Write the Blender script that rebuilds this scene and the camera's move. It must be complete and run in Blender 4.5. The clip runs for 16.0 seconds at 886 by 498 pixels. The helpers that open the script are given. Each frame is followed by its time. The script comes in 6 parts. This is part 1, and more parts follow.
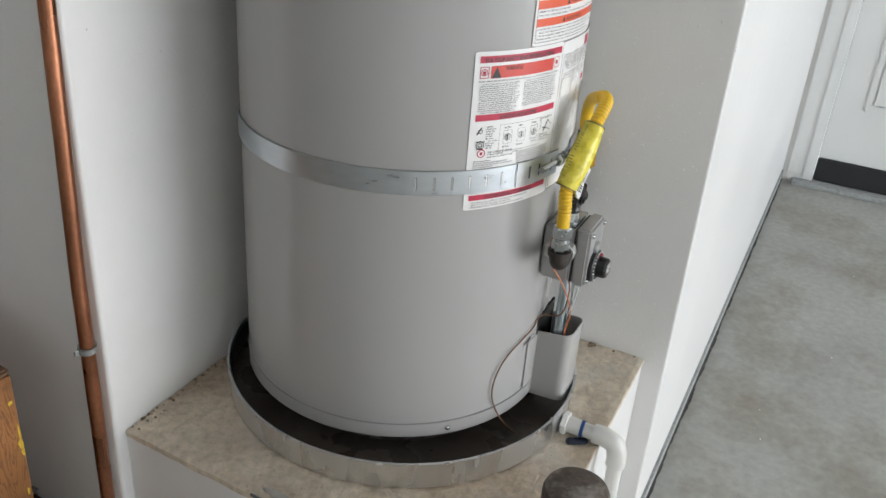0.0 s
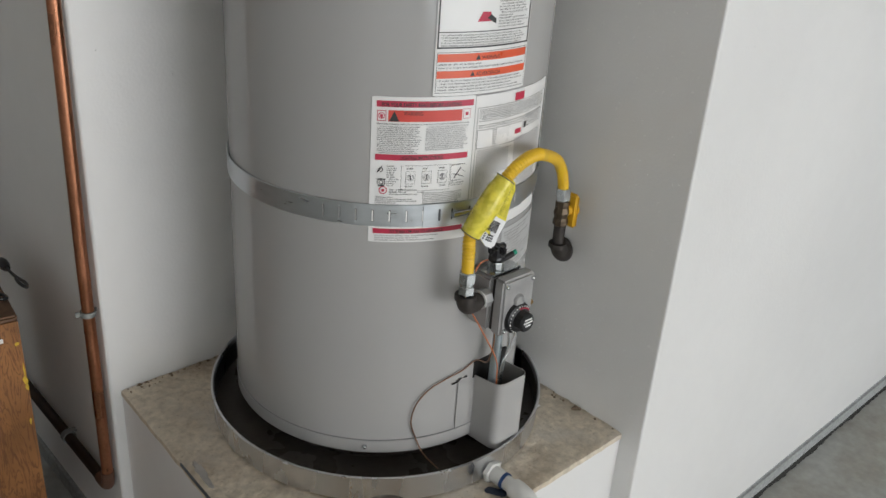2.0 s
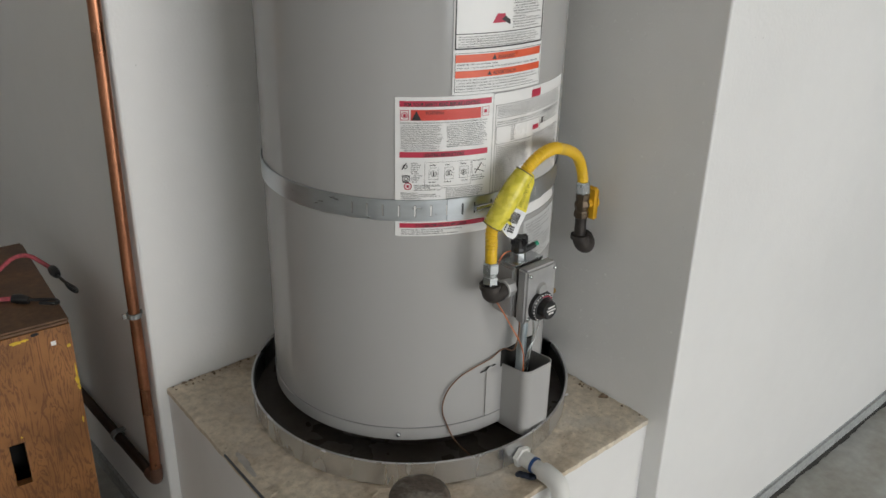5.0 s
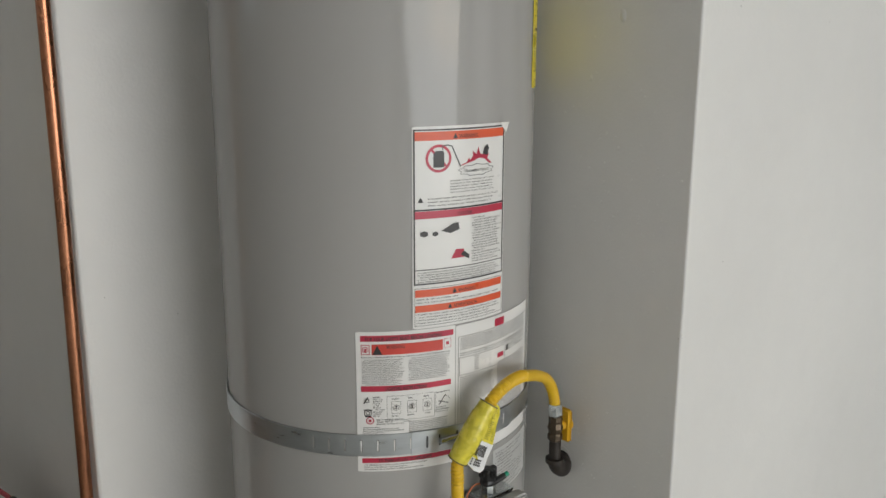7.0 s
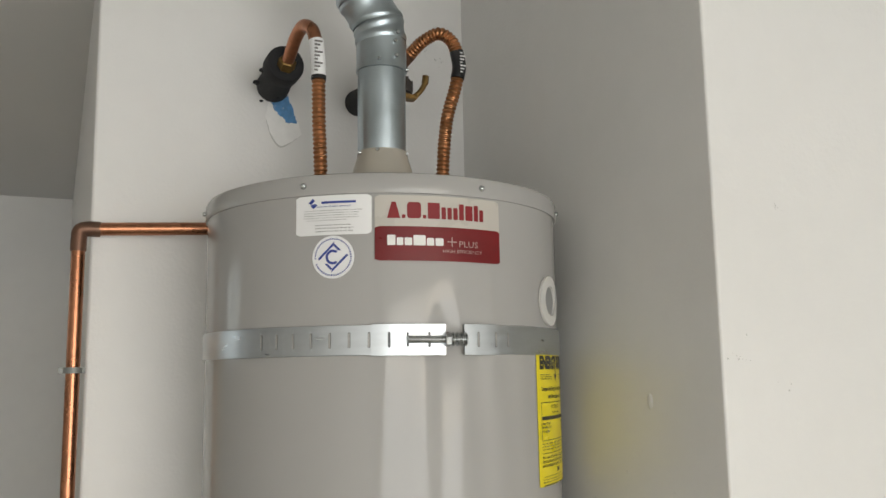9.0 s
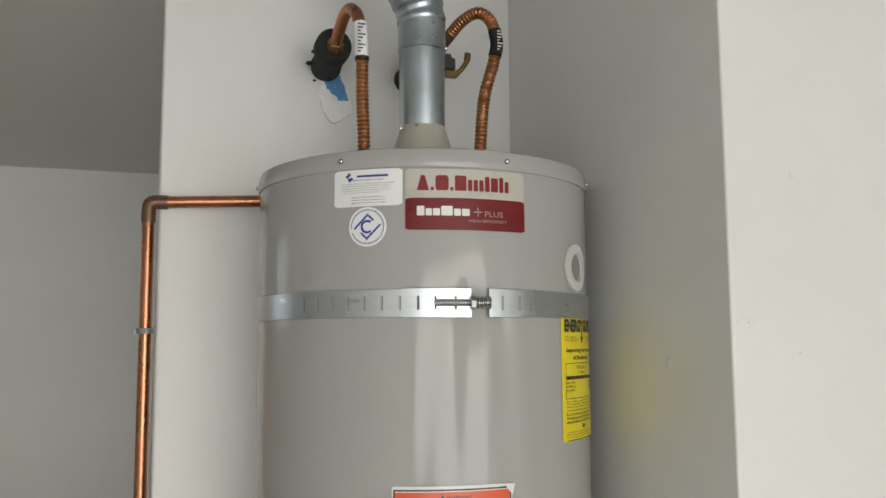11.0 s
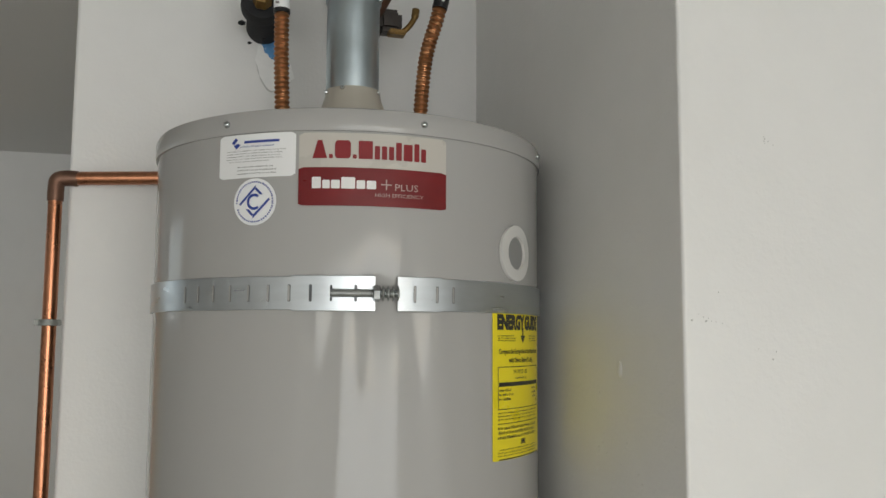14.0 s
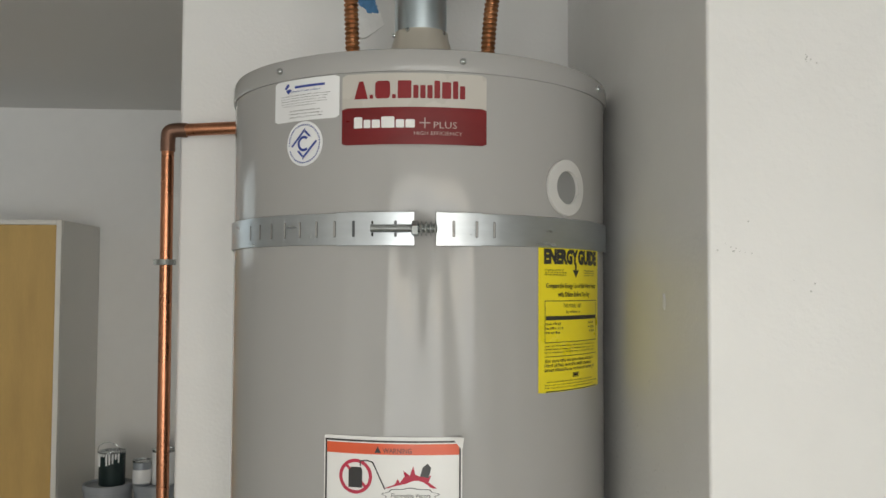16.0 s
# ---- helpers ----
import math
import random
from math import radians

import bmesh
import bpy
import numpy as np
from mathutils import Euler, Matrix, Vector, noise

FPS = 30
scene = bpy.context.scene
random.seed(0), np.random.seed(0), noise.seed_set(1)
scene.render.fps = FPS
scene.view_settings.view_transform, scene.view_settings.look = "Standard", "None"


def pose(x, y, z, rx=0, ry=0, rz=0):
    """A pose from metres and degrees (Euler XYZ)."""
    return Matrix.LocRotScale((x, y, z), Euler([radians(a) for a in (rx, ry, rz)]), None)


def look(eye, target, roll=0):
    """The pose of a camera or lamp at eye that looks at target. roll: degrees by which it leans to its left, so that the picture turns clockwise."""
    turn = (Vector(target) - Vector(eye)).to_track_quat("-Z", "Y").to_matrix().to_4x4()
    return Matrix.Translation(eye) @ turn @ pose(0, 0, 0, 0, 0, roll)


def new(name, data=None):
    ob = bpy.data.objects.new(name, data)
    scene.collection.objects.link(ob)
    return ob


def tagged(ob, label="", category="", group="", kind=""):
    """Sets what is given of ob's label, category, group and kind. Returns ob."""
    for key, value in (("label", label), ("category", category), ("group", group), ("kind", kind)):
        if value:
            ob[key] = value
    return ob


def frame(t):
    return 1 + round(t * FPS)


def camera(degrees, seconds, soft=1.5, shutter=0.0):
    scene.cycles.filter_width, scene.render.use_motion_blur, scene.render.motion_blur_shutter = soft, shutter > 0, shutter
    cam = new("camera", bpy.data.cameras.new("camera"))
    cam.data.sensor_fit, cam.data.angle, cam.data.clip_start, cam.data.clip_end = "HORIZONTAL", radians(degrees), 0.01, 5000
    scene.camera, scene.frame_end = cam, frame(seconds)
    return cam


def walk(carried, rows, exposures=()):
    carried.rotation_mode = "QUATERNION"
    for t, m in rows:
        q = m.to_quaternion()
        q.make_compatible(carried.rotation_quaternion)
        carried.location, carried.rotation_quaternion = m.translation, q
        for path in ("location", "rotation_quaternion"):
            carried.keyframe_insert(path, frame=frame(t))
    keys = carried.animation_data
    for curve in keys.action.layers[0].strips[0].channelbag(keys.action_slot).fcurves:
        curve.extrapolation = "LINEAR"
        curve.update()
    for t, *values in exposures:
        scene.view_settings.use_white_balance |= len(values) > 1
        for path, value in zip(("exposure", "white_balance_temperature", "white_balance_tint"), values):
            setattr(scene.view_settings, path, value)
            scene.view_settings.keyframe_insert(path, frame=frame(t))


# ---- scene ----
cam = camera(53.75, 16.0)
# seconds, x, y, z, then the turns about x, y and z
ROWS = [
    (0.0, -0.8192, -0.9248, 1.4333, 62.402, -3.828, -63.307),
    (0.5, -0.6783, -0.9795, 1.4330, 61.507, -6.006, -59.361),
    (1.0, -0.6028, -1.1966, 1.4421, 61.856, -5.533, -48.957),
    (1.5, -0.5442, -1.3759, 1.4595, 63.365, -5.405, -42.794),
    (2.0, -0.5508, -1.4225, 1.4783, 64.627, -3.691, -42.658),
    (2.5, -0.5580, -1.4567, 1.4797, 65.167, -2.126, -42.292),
    (3.0, -0.5717, -1.4641, 1.4788, 64.427, -2.299, -41.604),
    (3.5, -0.5815, -1.4628, 1.4795, 64.426, -1.484, -41.294),
    (4.0, -0.5878, -1.4704, 1.4818, 64.910, -1.357, -41.116),
    (6.5, -0.5612, -1.4977, 1.4770, 66.595, -1.561, -42.133),
    (7.0, -0.5125, -1.4987, 1.5582, 76.811, -0.141, -41.370),
    (7.4, -0.4512, -1.4532, 1.6040, 84.333, 0.019, -41.818),
    (7.5, -0.4279, -1.4390, 1.6204, 85.236, -0.256, -41.813),
    (8.0, -0.3060, -1.3969, 1.6409, 93.699, 0.342, -39.793),
    (8.5, -0.2033, -1.4466, 1.6497, 98.210, 1.238, -30.723),
    (9.0, -0.0682, -1.5851, 1.6439, 98.208, 0.894, -23.789),
    (9.5, -0.0286, -1.6469, 1.6327, 97.809, 0.339, -20.739),
    (10.0, -0.0275, -1.6662, 1.6272, 96.504, 0.151, -19.441),
    (12.5, 0.0014, -1.7048, 1.6351, 96.334, 0.476, -17.905),
    (13.0, 0.0424, -1.6623, 1.6268, 96.242, 0.622, -18.204),
    (13.5, 0.1147, -1.5703, 1.6412, 95.881, 0.103, -16.909),
    (14.0, 0.2003, -1.5437, 1.6375, 95.896, -0.306, -15.334),
    (14.5, 0.3442, -1.6040, 1.6334, 95.519, -0.882, -8.656),
    (15.0, 0.3784, -1.6019, 1.6261, 93.740, -0.438, -5.472),
    (15.5, 0.3728, -1.5947, 1.6264, 92.348, -0.378, -4.235),
    (16.0, 0.3649, -1.5919, 1.6216, 92.415, -0.316, -3.306),
]
EXPOSURES = [
    (0.0, 0.27, 5820, 10), (0.5, 0.23, 5800, 10), (1.0, 0.08, 5800, 10), (2.0, -0.21, 5940, 10), (4.0, -0.29, 6060, 10), (6.5, -0.34, 6080, 10), (7.0, -0.44, 6170, 9),
    (8.0, -0.20, 6340, 9), (9.0, -0.14, 6470, 9), (12.5, -0.27, 6300, 8), (13.3, -0.29, 6300, 8), (14.0, -0.39, 6300, 8), (15.0, -0.34, 6340, 8), (16.0, -0.30, 6380, 8),
]
walk(cam, [(t, pose(x, y, z, a, b, c)) for t, x, y, z, a, b, c in ROWS], EXPOSURES)

# ---- world and light ----
world = bpy.data.worlds.new("sky")
scene.world = world
world.use_nodes = True
wn = world.node_tree.nodes
sky = wn.new("ShaderNodeTexSky")
sky.sky_type, sky.sun_disc = "NISHITA", False
sky.sun_elevation, sky.sun_rotation = radians(21), radians(162)
world.node_tree.links.new(sky.outputs[0], wn["Background"].inputs[0])
wn["Background"].inputs[1].default_value = 0.10
sun = new("sun", bpy.data.lights.new("sun", "SUN"))
sun.data.energy, sun.data.angle, sun.data.color = 4.2, radians(0.6), (1.0, 0.95, 0.88)
sun.matrix_world = look((4.508, -18.413, 4.606), (0.8, -7.0, 0))

DOOR_X0, DOOR_X1, DOOR_Z, FRONT_Y = -1.6, 2.7, 2.2, -7.0
opening = new("daylight_opening", bpy.data.lights.new("daylight_opening", "AREA"))
opening.data.shape, opening.data.size, opening.data.size_y = "RECTANGLE", DOOR_X1 - DOOR_X0, DOOR_Z
opening.data.energy, opening.data.color = 175.0, (0.995, 0.985, 0.955)
opening.matrix_world = look(((DOOR_X0 + DOOR_X1) / 2, FRONT_Y + 0.02, DOOR_Z / 2), ((DOOR_X0 + DOOR_X1) / 2, 0, DOOR_Z / 2))

WIN_Y0, WIN_Y1, WIN_Z0, WIN_Z1, WIN_X = 1.10, 2.20, 1.72, 2.20, -2.5
side = new("daylight_window", bpy.data.lights.new("daylight_window", "AREA"))
side.data.shape, side.data.size, side.data.size_y = "RECTANGLE", WIN_Y1 - WIN_Y0, WIN_Z1 - WIN_Z0
side.data.energy, side.data.color = 2.2, (0.90, 0.96, 1.0)
side.matrix_world = look((WIN_X + 0.01, (WIN_Y0 + WIN_Y1) / 2, (WIN_Z0 + WIN_Z1) / 2), (0, (WIN_Y0 + WIN_Y1) / 2, (WIN_Z0 + WIN_Z1) / 2))


# ---- materials ----
def mat(name, col, rough=0.5, metal=0.0, vary=0.06, scale=8.0, bump=0.0, bscale=200.0, rvary=0.08, fine=0.0, spec=0.5, stretch=(1, 1, 1), coat=0.0, dist=0.002):
    m = bpy.data.materials.new(name)
    m.use_nodes = True
    nt = m.node_tree
    N, K = nt.nodes, nt.links
    b = N["Principled BSDF"]
    b.inputs["Metallic"].default_value = metal
    b.inputs["Specular IOR Level"].default_value = spec
    b.inputs["Coat Weight"].default_value = coat
    b.inputs["Coat Roughness"].default_value = 0.1
    tc = N.new("ShaderNodeTexCoord")
    mp = N.new("ShaderNodeMapping")
    mp.inputs["Scale"].default_value = stretch
    K.new(tc.outputs["Object"], mp.inputs["Vector"])
    n1 = N.new("ShaderNodeTexNoise")
    n1.inputs["Scale"].default_value, n1.inputs["Detail"].default_value = scale, 6
    n2 = N.new("ShaderNodeTexNoise")
    n2.inputs["Scale"].default_value, n2.inputs["Detail"].default_value = scale * 14, 4
    for n in (n1, n2):
        K.new(mp.outputs[0], n.inputs["Vector"])
    mix = N.new("ShaderNodeMath")
    mix.operation = "MULTIPLY_ADD"
    mix.inputs[1].default_value = fine
    K.new(n2.outputs[0], mix.inputs[0])
    K.new(n1.outputs[0], mix.inputs[2])
    ramp = N.new("ShaderNodeValToRGB")
    ramp.color_ramp.elements[0].position = 0.3 + fine * 0.5
    ramp.color_ramp.elements[1].position = 0.7 + fine * 0.5
    lo = [max(0, c * (1 - vary)) for c in col]
    hi = [min(1, c * (1 + vary)) for c in col]
    ramp.color_ramp.elements[0].color = (*lo, 1)
    ramp.color_ramp.elements[1].color = (*hi, 1)
    K.new(mix.outputs[0], ramp.inputs[0])
    K.new(ramp.outputs[0], b.inputs["Base Color"])
    mr = N.new("ShaderNodeMapRange")
    mr.inputs["From Min"].default_value, mr.inputs["From Max"].default_value = 0.3, 0.7
    mr.inputs["To Min"].default_value = max(0.02, rough - rvary)
    mr.inputs["To Max"].default_value = min(1, rough + rvary)
    K.new(n1.outputs[0], mr.inputs["Value"])
    K.new(mr.outputs[0], b.inputs["Roughness"])
    if bump:
        n3 = N.new("ShaderNodeTexNoise")
        n3.inputs["Scale"].default_value, n3.inputs["Detail"].default_value = bscale, 3
        K.new(mp.outputs[0], n3.inputs["Vector"])
        bp = N.new("ShaderNodeBump")
        bp.inputs["Strength"].default_value, bp.inputs["Distance"].default_value = min(1, bump), dist
        K.new(n3.outputs[0], bp.inputs["Height"])
        K.new(bp.outputs[0], b.inputs["Normal"])
    return m


def stained(name, col, stain, scale, lo, hi, rough=0.8, bump=0.3, bscale=120.0, fine_scale=90.0, fine=0.18, dist=0.002):
    """A base colour with blotches of a second colour, and grain."""
    m = mat(name, col, rough, 0, 0.1, scale, bump, bscale, dist=dist)
    nt = m.node_tree
    N, K = nt.nodes, nt.links
    b = N["Principled BSDF"]
    old = b.inputs["Base Color"].links[0].from_socket
    tc = N.new("ShaderNodeTexCoord")
    n = N.new("ShaderNodeTexNoise")
    n.inputs["Scale"].default_value, n.inputs["Detail"].default_value, n.inputs["Roughness"].default_value = scale * 0.8, 10, 0.65
    K.new(tc.outputs["Object"], n.inputs["Vector"])
    r = N.new("ShaderNodeMapRange")
    r.inputs["From Min"].default_value, r.inputs["From Max"].default_value = lo, hi
    K.new(n.outputs[0], r.inputs["Value"])
    mx = N.new("ShaderNodeMixRGB")
    mx.inputs[2].default_value = (*stain, 1)
    K.new(r.outputs[0], mx.inputs[0])
    K.new(old, mx.inputs[1])
    g = N.new("ShaderNodeTexNoise")
    g.inputs["Scale"].default_value, g.inputs["Detail"].default_value = fine_scale, 5
    K.new(tc.outputs["Object"], g.inputs["Vector"])
    gr = N.new("ShaderNodeMapRange")
    gr.inputs["From Min"].default_value, gr.inputs["From Max"].default_value = 0.3, 0.7
    gr.inputs["To Min"].default_value, gr.inputs["To Max"].default_value = 1 - fine, 1 + fine
    K.new(g.outputs[0], gr.inputs["Value"])
    mu = N.new("ShaderNodeMixRGB")
    mu.blend_type = "MULTIPLY"
    mu.inputs[0].default_value = 1
    K.new(mx.outputs[0], mu.inputs[1])
    K.new(gr.outputs[0], mu.inputs[2])
    K.new(mu.outputs[0], b.inputs["Base Color"])
    return m


M_WALL = mat("white_wall_paint", (0.77, 0.76, 0.74), 0.40, 0, 0.03, 1.6, 0.18, 150, 0.06, 0.3, 0.5, dist=0.0025)
M_CEIL = mat("ceiling_paint", (0.74, 0.73, 0.71), 0.8, 0, 0.02, 1.2, 0.2, 140)
M_FLOOR = stained("garage_concrete", (0.375, 0.375, 0.347), (0.258, 0.238, 0.195), 2.6, 0.47, 0.66, 0.6, 0.15, 60, 40, 0.10)
M_CURB = stained("curb_concrete", (0.36, 0.37, 0.36), (0.14, 0.14, 0.13), 9, 0.55, 0.7, 0.9, 0.6, 160)
M_TANK = mat("grey_enamel", (0.40, 0.392, 0.378), 0.125, 0, 0.02, 3.0, 0.10, 16, 0.03, 0.1, 0.31, (1, 1, 0.2))
M_HOOD = mat("beige_enamel", (0.42, 0.39, 0.33), 0.35, 0, 0.04, 9)
M_GALV = mat("galvanised_steel", (0.46, 0.525, 0.56), 0.36, 1.0, 0.10, 18, 0.05, 60, 0.08)
M_STRAP = mat("strap_steel", (0.53, 0.56, 0.585), 0.33, 1.0, 0.05, 30, 0.0, 90, 0.06, 0.1, 0.5, (1, 1, 4))
M_PAN = mat("aluminium_pan", (0.74, 0.75, 0.77), 0.28, 1.0, 0.06, 10, 0.16, 16, 0.08, 0.2, 0.5, (1, 1, 0.25))
M_PANWALL = mat("dark_pan_wall", (0.16, 0.155, 0.15), 0.32, 0.85, 0.35, 9, 0.2, 30)
M_PANIN = stained("dark_mottled_pan_floor", (0.090, 0.078, 0.066), (0.036, 0.027, 0.021), 7, 0.4, 0.65, 0.30, 0.15, 80)
M_ZINC = mat("zinc_fitting", (0.56, 0.585, 0.59), 0.22, 1.0, 0.1, 60)
M_COPPER = mat("aged_copper_pipe", (0.43, 0.19, 0.105), 0.31, 1.0, 0.34, 14, 0.03, 80, 0.12, 0.3, 0.5, (1, 1, 0.5))
M_COPPER_D = mat("dark_oxidised_copper", (0.20, 0.11, 0.075), 0.5, 0.7, 0.3, 20)
M_HOSE = mat("corrugated_copper", (0.45, 0.215, 0.10), 0.36, 1.0, 0.25, 30, 0.03, 80)
M_LOWPIPE = mat("near_black_copper", (0.055, 0.034, 0.025), 0.5, 0.6, 0.3, 20)
M_CLAMP = mat("dull_galvanised_clamp", (0.29, 0.30, 0.285), 0.6, 0.6, 0.15, 60)
M_BLACKFOAM = mat("black_foam", (0.022, 0.022, 0.024), 0.85, 0, 0.3, 60, 0.5, 300)
M_BLACK = mat("black_plastic", (0.012, 0.012, 0.013), 0.35, 0, 0.2, 40)
M_IRON = mat("black_iron", (0.055, 0.047, 0.042), 0.5, 0.5, 0.3, 50, 0.25, 250)
M_VALVE = mat("cast_aluminium_valve", (0.42, 0.415, 0.41), 0.45, 0.5, 0.10, 40, 0.15, 400)
M_YELLOW = mat("yellow_hose_coating", (0.80, 0.50, 0.015), 0.38, 0, 0.06, 20)
M_LEVER = mat("yellow_lever", (0.80, 0.46, 0.02), 0.5, 0, 0.1, 30)
M_TAGINK = mat("olive_tag_ink", (0.26, 0.23, 0.03), 0.5)
M_TAGHEM = mat("olive_hem", (0.14, 0.125, 0.05), 0.6)
M_TAG = mat("yellow_tag", (0.74, 0.64, 0.06), 0.28, 0, 0.22, 60, 0.5, 70)
M_PAPER = mat("label_paper", (0.82, 0.81, 0.79), 0.33, 0, 0.02, 20)
M_PAPERB = mat("label_beige", (0.53, 0.50, 0.45), 0.3, 0, 0.02, 20)
M_WHITE = mat("white_sticker", (0.85, 0.85, 0.85), 0.35, 0, 0.02, 20)
M_GREYPLATE = mat("rating_plate", (0.55, 0.55, 0.54), 0.35, 0, 0.03, 20)
M_FAINTINK = mat("faint_pale_ink", (0.42, 0.30, 0.28), 0.35, 0, 0.06, 30)
M_INK = mat("black_ink", (0.03, 0.028, 0.028), 0.4, 0, 0.1, 40)
M_GREYINK = mat("grey_ink", (0.15, 0.14, 0.135), 0.4, 0, 0.15, 60)
M_SMALLINK = mat("small_black_ink", (0.07, 0.066, 0.064), 0.4, 0, 0.2, 60)
M_RED = mat("crimson_ink", (0.50, 0.03, 0.07), 0.35, 0, 0.06, 30)
M_REDORANGE = mat("red_orange_ink", (0.62, 0.065, 0.045), 0.35, 0, 0.05, 30)
M_ORANGE = mat("orange_ink", (0.72, 0.105, 0.035), 0.35, 0, 0.05, 30)
M_MAROON = mat("maroon_banner", (0.165, 0.012, 0.014), 0.3, 0, 0.12, 16, 0, 1, 0.03, 0, 0.3, (1, 1, 3))
M_MAROONINK = mat("maroon_ink", (0.23, 0.016, 0.02), 0.35, 0, 0.05, 30, spec=0.3)
M_BLUE = mat("blue_ink", (0.03, 0.06, 0.30), 0.35, 0, 0.1, 30)
M_EGY = mat("bright_yellow_label", (0.86, 0.72, 0.02), 0.32, 0, 0.02, 20)
M_PVC = mat("white_pvc", (0.72, 0.71, 0.67), 0.35, 0, 0.03, 20)
M_NAVY = mat("dark_navy_lump", (0.012, 0.018, 0.035), 0.5, 0, 0.2, 60)
M_PRIMER = mat("blue_cement", (0.02, 0.07, 0.22), 0.4, 0, 0.2, 60)
M_WIRE_O = mat("orange_wire", (0.55, 0.17, 0.06), 0.45, 0, 0.1, 30)
M_WIRE_B = mat("copper_capillary", (0.22, 0.12, 0.07), 0.4, 0.5, 0.2, 30)
M_GREEN = mat("green_tip", (0.02, 0.30, 0.18), 0.4)
# Near black drawn in for the unlit depth of gaps and openings.
M_DARK = mat("unlit_recess_black", (0.012, 0.011, 0.01), 0.8)
M_BRASS = mat("dull_brass", (0.26, 0.16, 0.055), 0.45, 0.8, 0.25, 50, 0.1, 200)
M_SCUFF_SHADE = mat("grey_scuff_and_shade", (0.55, 0.54, 0.52), 0.7)
M_DIRT = mat("black_dirt", (0.03, 0.028, 0.025), 0.9, 0, 0.3, 80, 0.5, 300)
M_SLOT = mat("slot_shadow", (0.09, 0.095, 0.10), 0.4, 0.3, 0.2, 60)
M_RECESS = mat("grey_recess", (0.25, 0.25, 0.245), 0.5)
M_RING = mat("white_plastic_ring", (0.62, 0.61, 0.59), 0.45, 0, 0.03, 20)
M_DOOR = mat("white_door_paint", (0.80, 0.80, 0.78), 0.4, 0, 0.02, 4)
M_RUBBER = mat("black_rubber_sweep", (0.02, 0.02, 0.022), 0.55, 0, 0.2, 20)
M_CAP = stained("crusted_cap", (0.105, 0.082, 0.064), (0.27, 0.245, 0.215), 30, 0.50, 0.68, 0.7, 0.6, 150, 120, 0.3)
M_BOLLARD = stained("rusty_pipe", (0.13, 0.105, 0.085), (0.06, 0.045, 0.035), 14, 0.45, 0.65, 0.7, 0.5, 150)
M_MAPLE = mat("maple_veneer", (0.55, 0.365, 0.125), 0.45, 0, 0.10, 3.0, 0.03, 60, 0.05, 0.2, 0.4, (3.5, 3.5, 0.7))
M_CABW = mat("white_melamine", (0.76, 0.74, 0.69), 0.4, 0, 0.02, 5)
M_BLUEPATCH = stained("scraped_blue_paint", (0.10, 0.27, 0.52), (0.72, 0.71, 0.68), 70, 0.60, 0.66, 0.7, 0.5, 200)
M_PLASTER = mat("patch_plaster", (0.88, 0.87, 0.85), 0.85, 0, 0.05, 40, 0.6, 200)
M_YPAINT = mat("yellow_paint_fleck", (0.66, 0.44, 0.03), 0.6, 0, 0.2, 80, 0.3, 200)
M_CORD = mat("red_cord", (0.46, 0.09, 0.11), 0.7, 0, 0.3, 150, 0.4, 500)
M_PAINTCAN = mat("dark_green_can", (0.02, 0.035, 0.035), 0.35, 0.2, 0.2, 20)
M_CANGREY = mat("grey_can", (0.34, 0.37, 0.41), 0.35, 0.3, 0.1, 20)
M_BUCKET = mat("grey_bucket", (0.32, 0.34, 0.37), 0.45, 0, 0.06, 12)
M_BEAD = mat("metal_corner_bead", (0.12, 0.125, 0.135), 0.6, 0.4, 0.3, 60)
M_GREYCEM = mat("grey_cement_smear", (0.42, 0.395, 0.36), 0.8, 0, 0.15, 30, 0.5, 120)
M_GRIME = stained("brown_grime", (0.20, 0.145, 0.095), (0.34, 0.26, 0.18), 25, 0.45, 0.6, 0.9, 0.9, 120, 160, 0.25)
M_GROUND = stained("driveway_concrete", (0.50, 0.49, 0.46), (0.38, 0.37, 0.34), 0.8, 0.45, 0.7, 0.85, 0.2, 60)


def slab_top(name):
    """Bare troweled plaster: broad brown stains, mid blotches, sandy speckle and pits."""
    m = stained(name, (0.64, 0.56, 0.44), (0.45, 0.365, 0.265), 5.0, 0.46, 0.62, 0.88, 0.9, 95, 70, 0.18, 0.0032)
    nt = m.node_tree
    N, K = nt.nodes, nt.links
    b = N["Principled BSDF"]
    old = b.inputs["Base Color"].links[0].from_socket
    tc = N.new("ShaderNodeTexCoord")
    col = old
    for scale, lo, hi, tone in ((9, 0.52, 0.72, (0.58, 0.54, 0.47)), (26, 0.60, 0.76, (0.33, 0.265, 0.195)), (230, 0.60, 0.70, (0.26, 0.205, 0.15)), (300, 0.62, 0.72, (0.64, 0.60, 0.53))):
        n = N.new("ShaderNodeTexNoise")
        n.inputs["Scale"].default_value, n.inputs["Detail"].default_value, n.inputs["Roughness"].default_value = scale, 6, 0.6
        K.new(tc.outputs["Object"], n.inputs["Vector"])
        r = N.new("ShaderNodeMapRange")
        r.inputs["From Min"].default_value, r.inputs["From Max"].default_value = lo, hi
        r.inputs["To Max"].default_value = 0.7
        K.new(n.outputs[0], r.inputs["Value"])
        mx = N.new("ShaderNodeMixRGB")
        mx.inputs[2].default_value = (*tone, 1)
        K.new(r.outputs[0], mx.inputs[0])
        K.new(col, mx.inputs[1])
        col = mx.outputs[0]
    K.new(col, b.inputs["Base Color"])
    return m


M_SLAB = slab_top("platform_plaster")


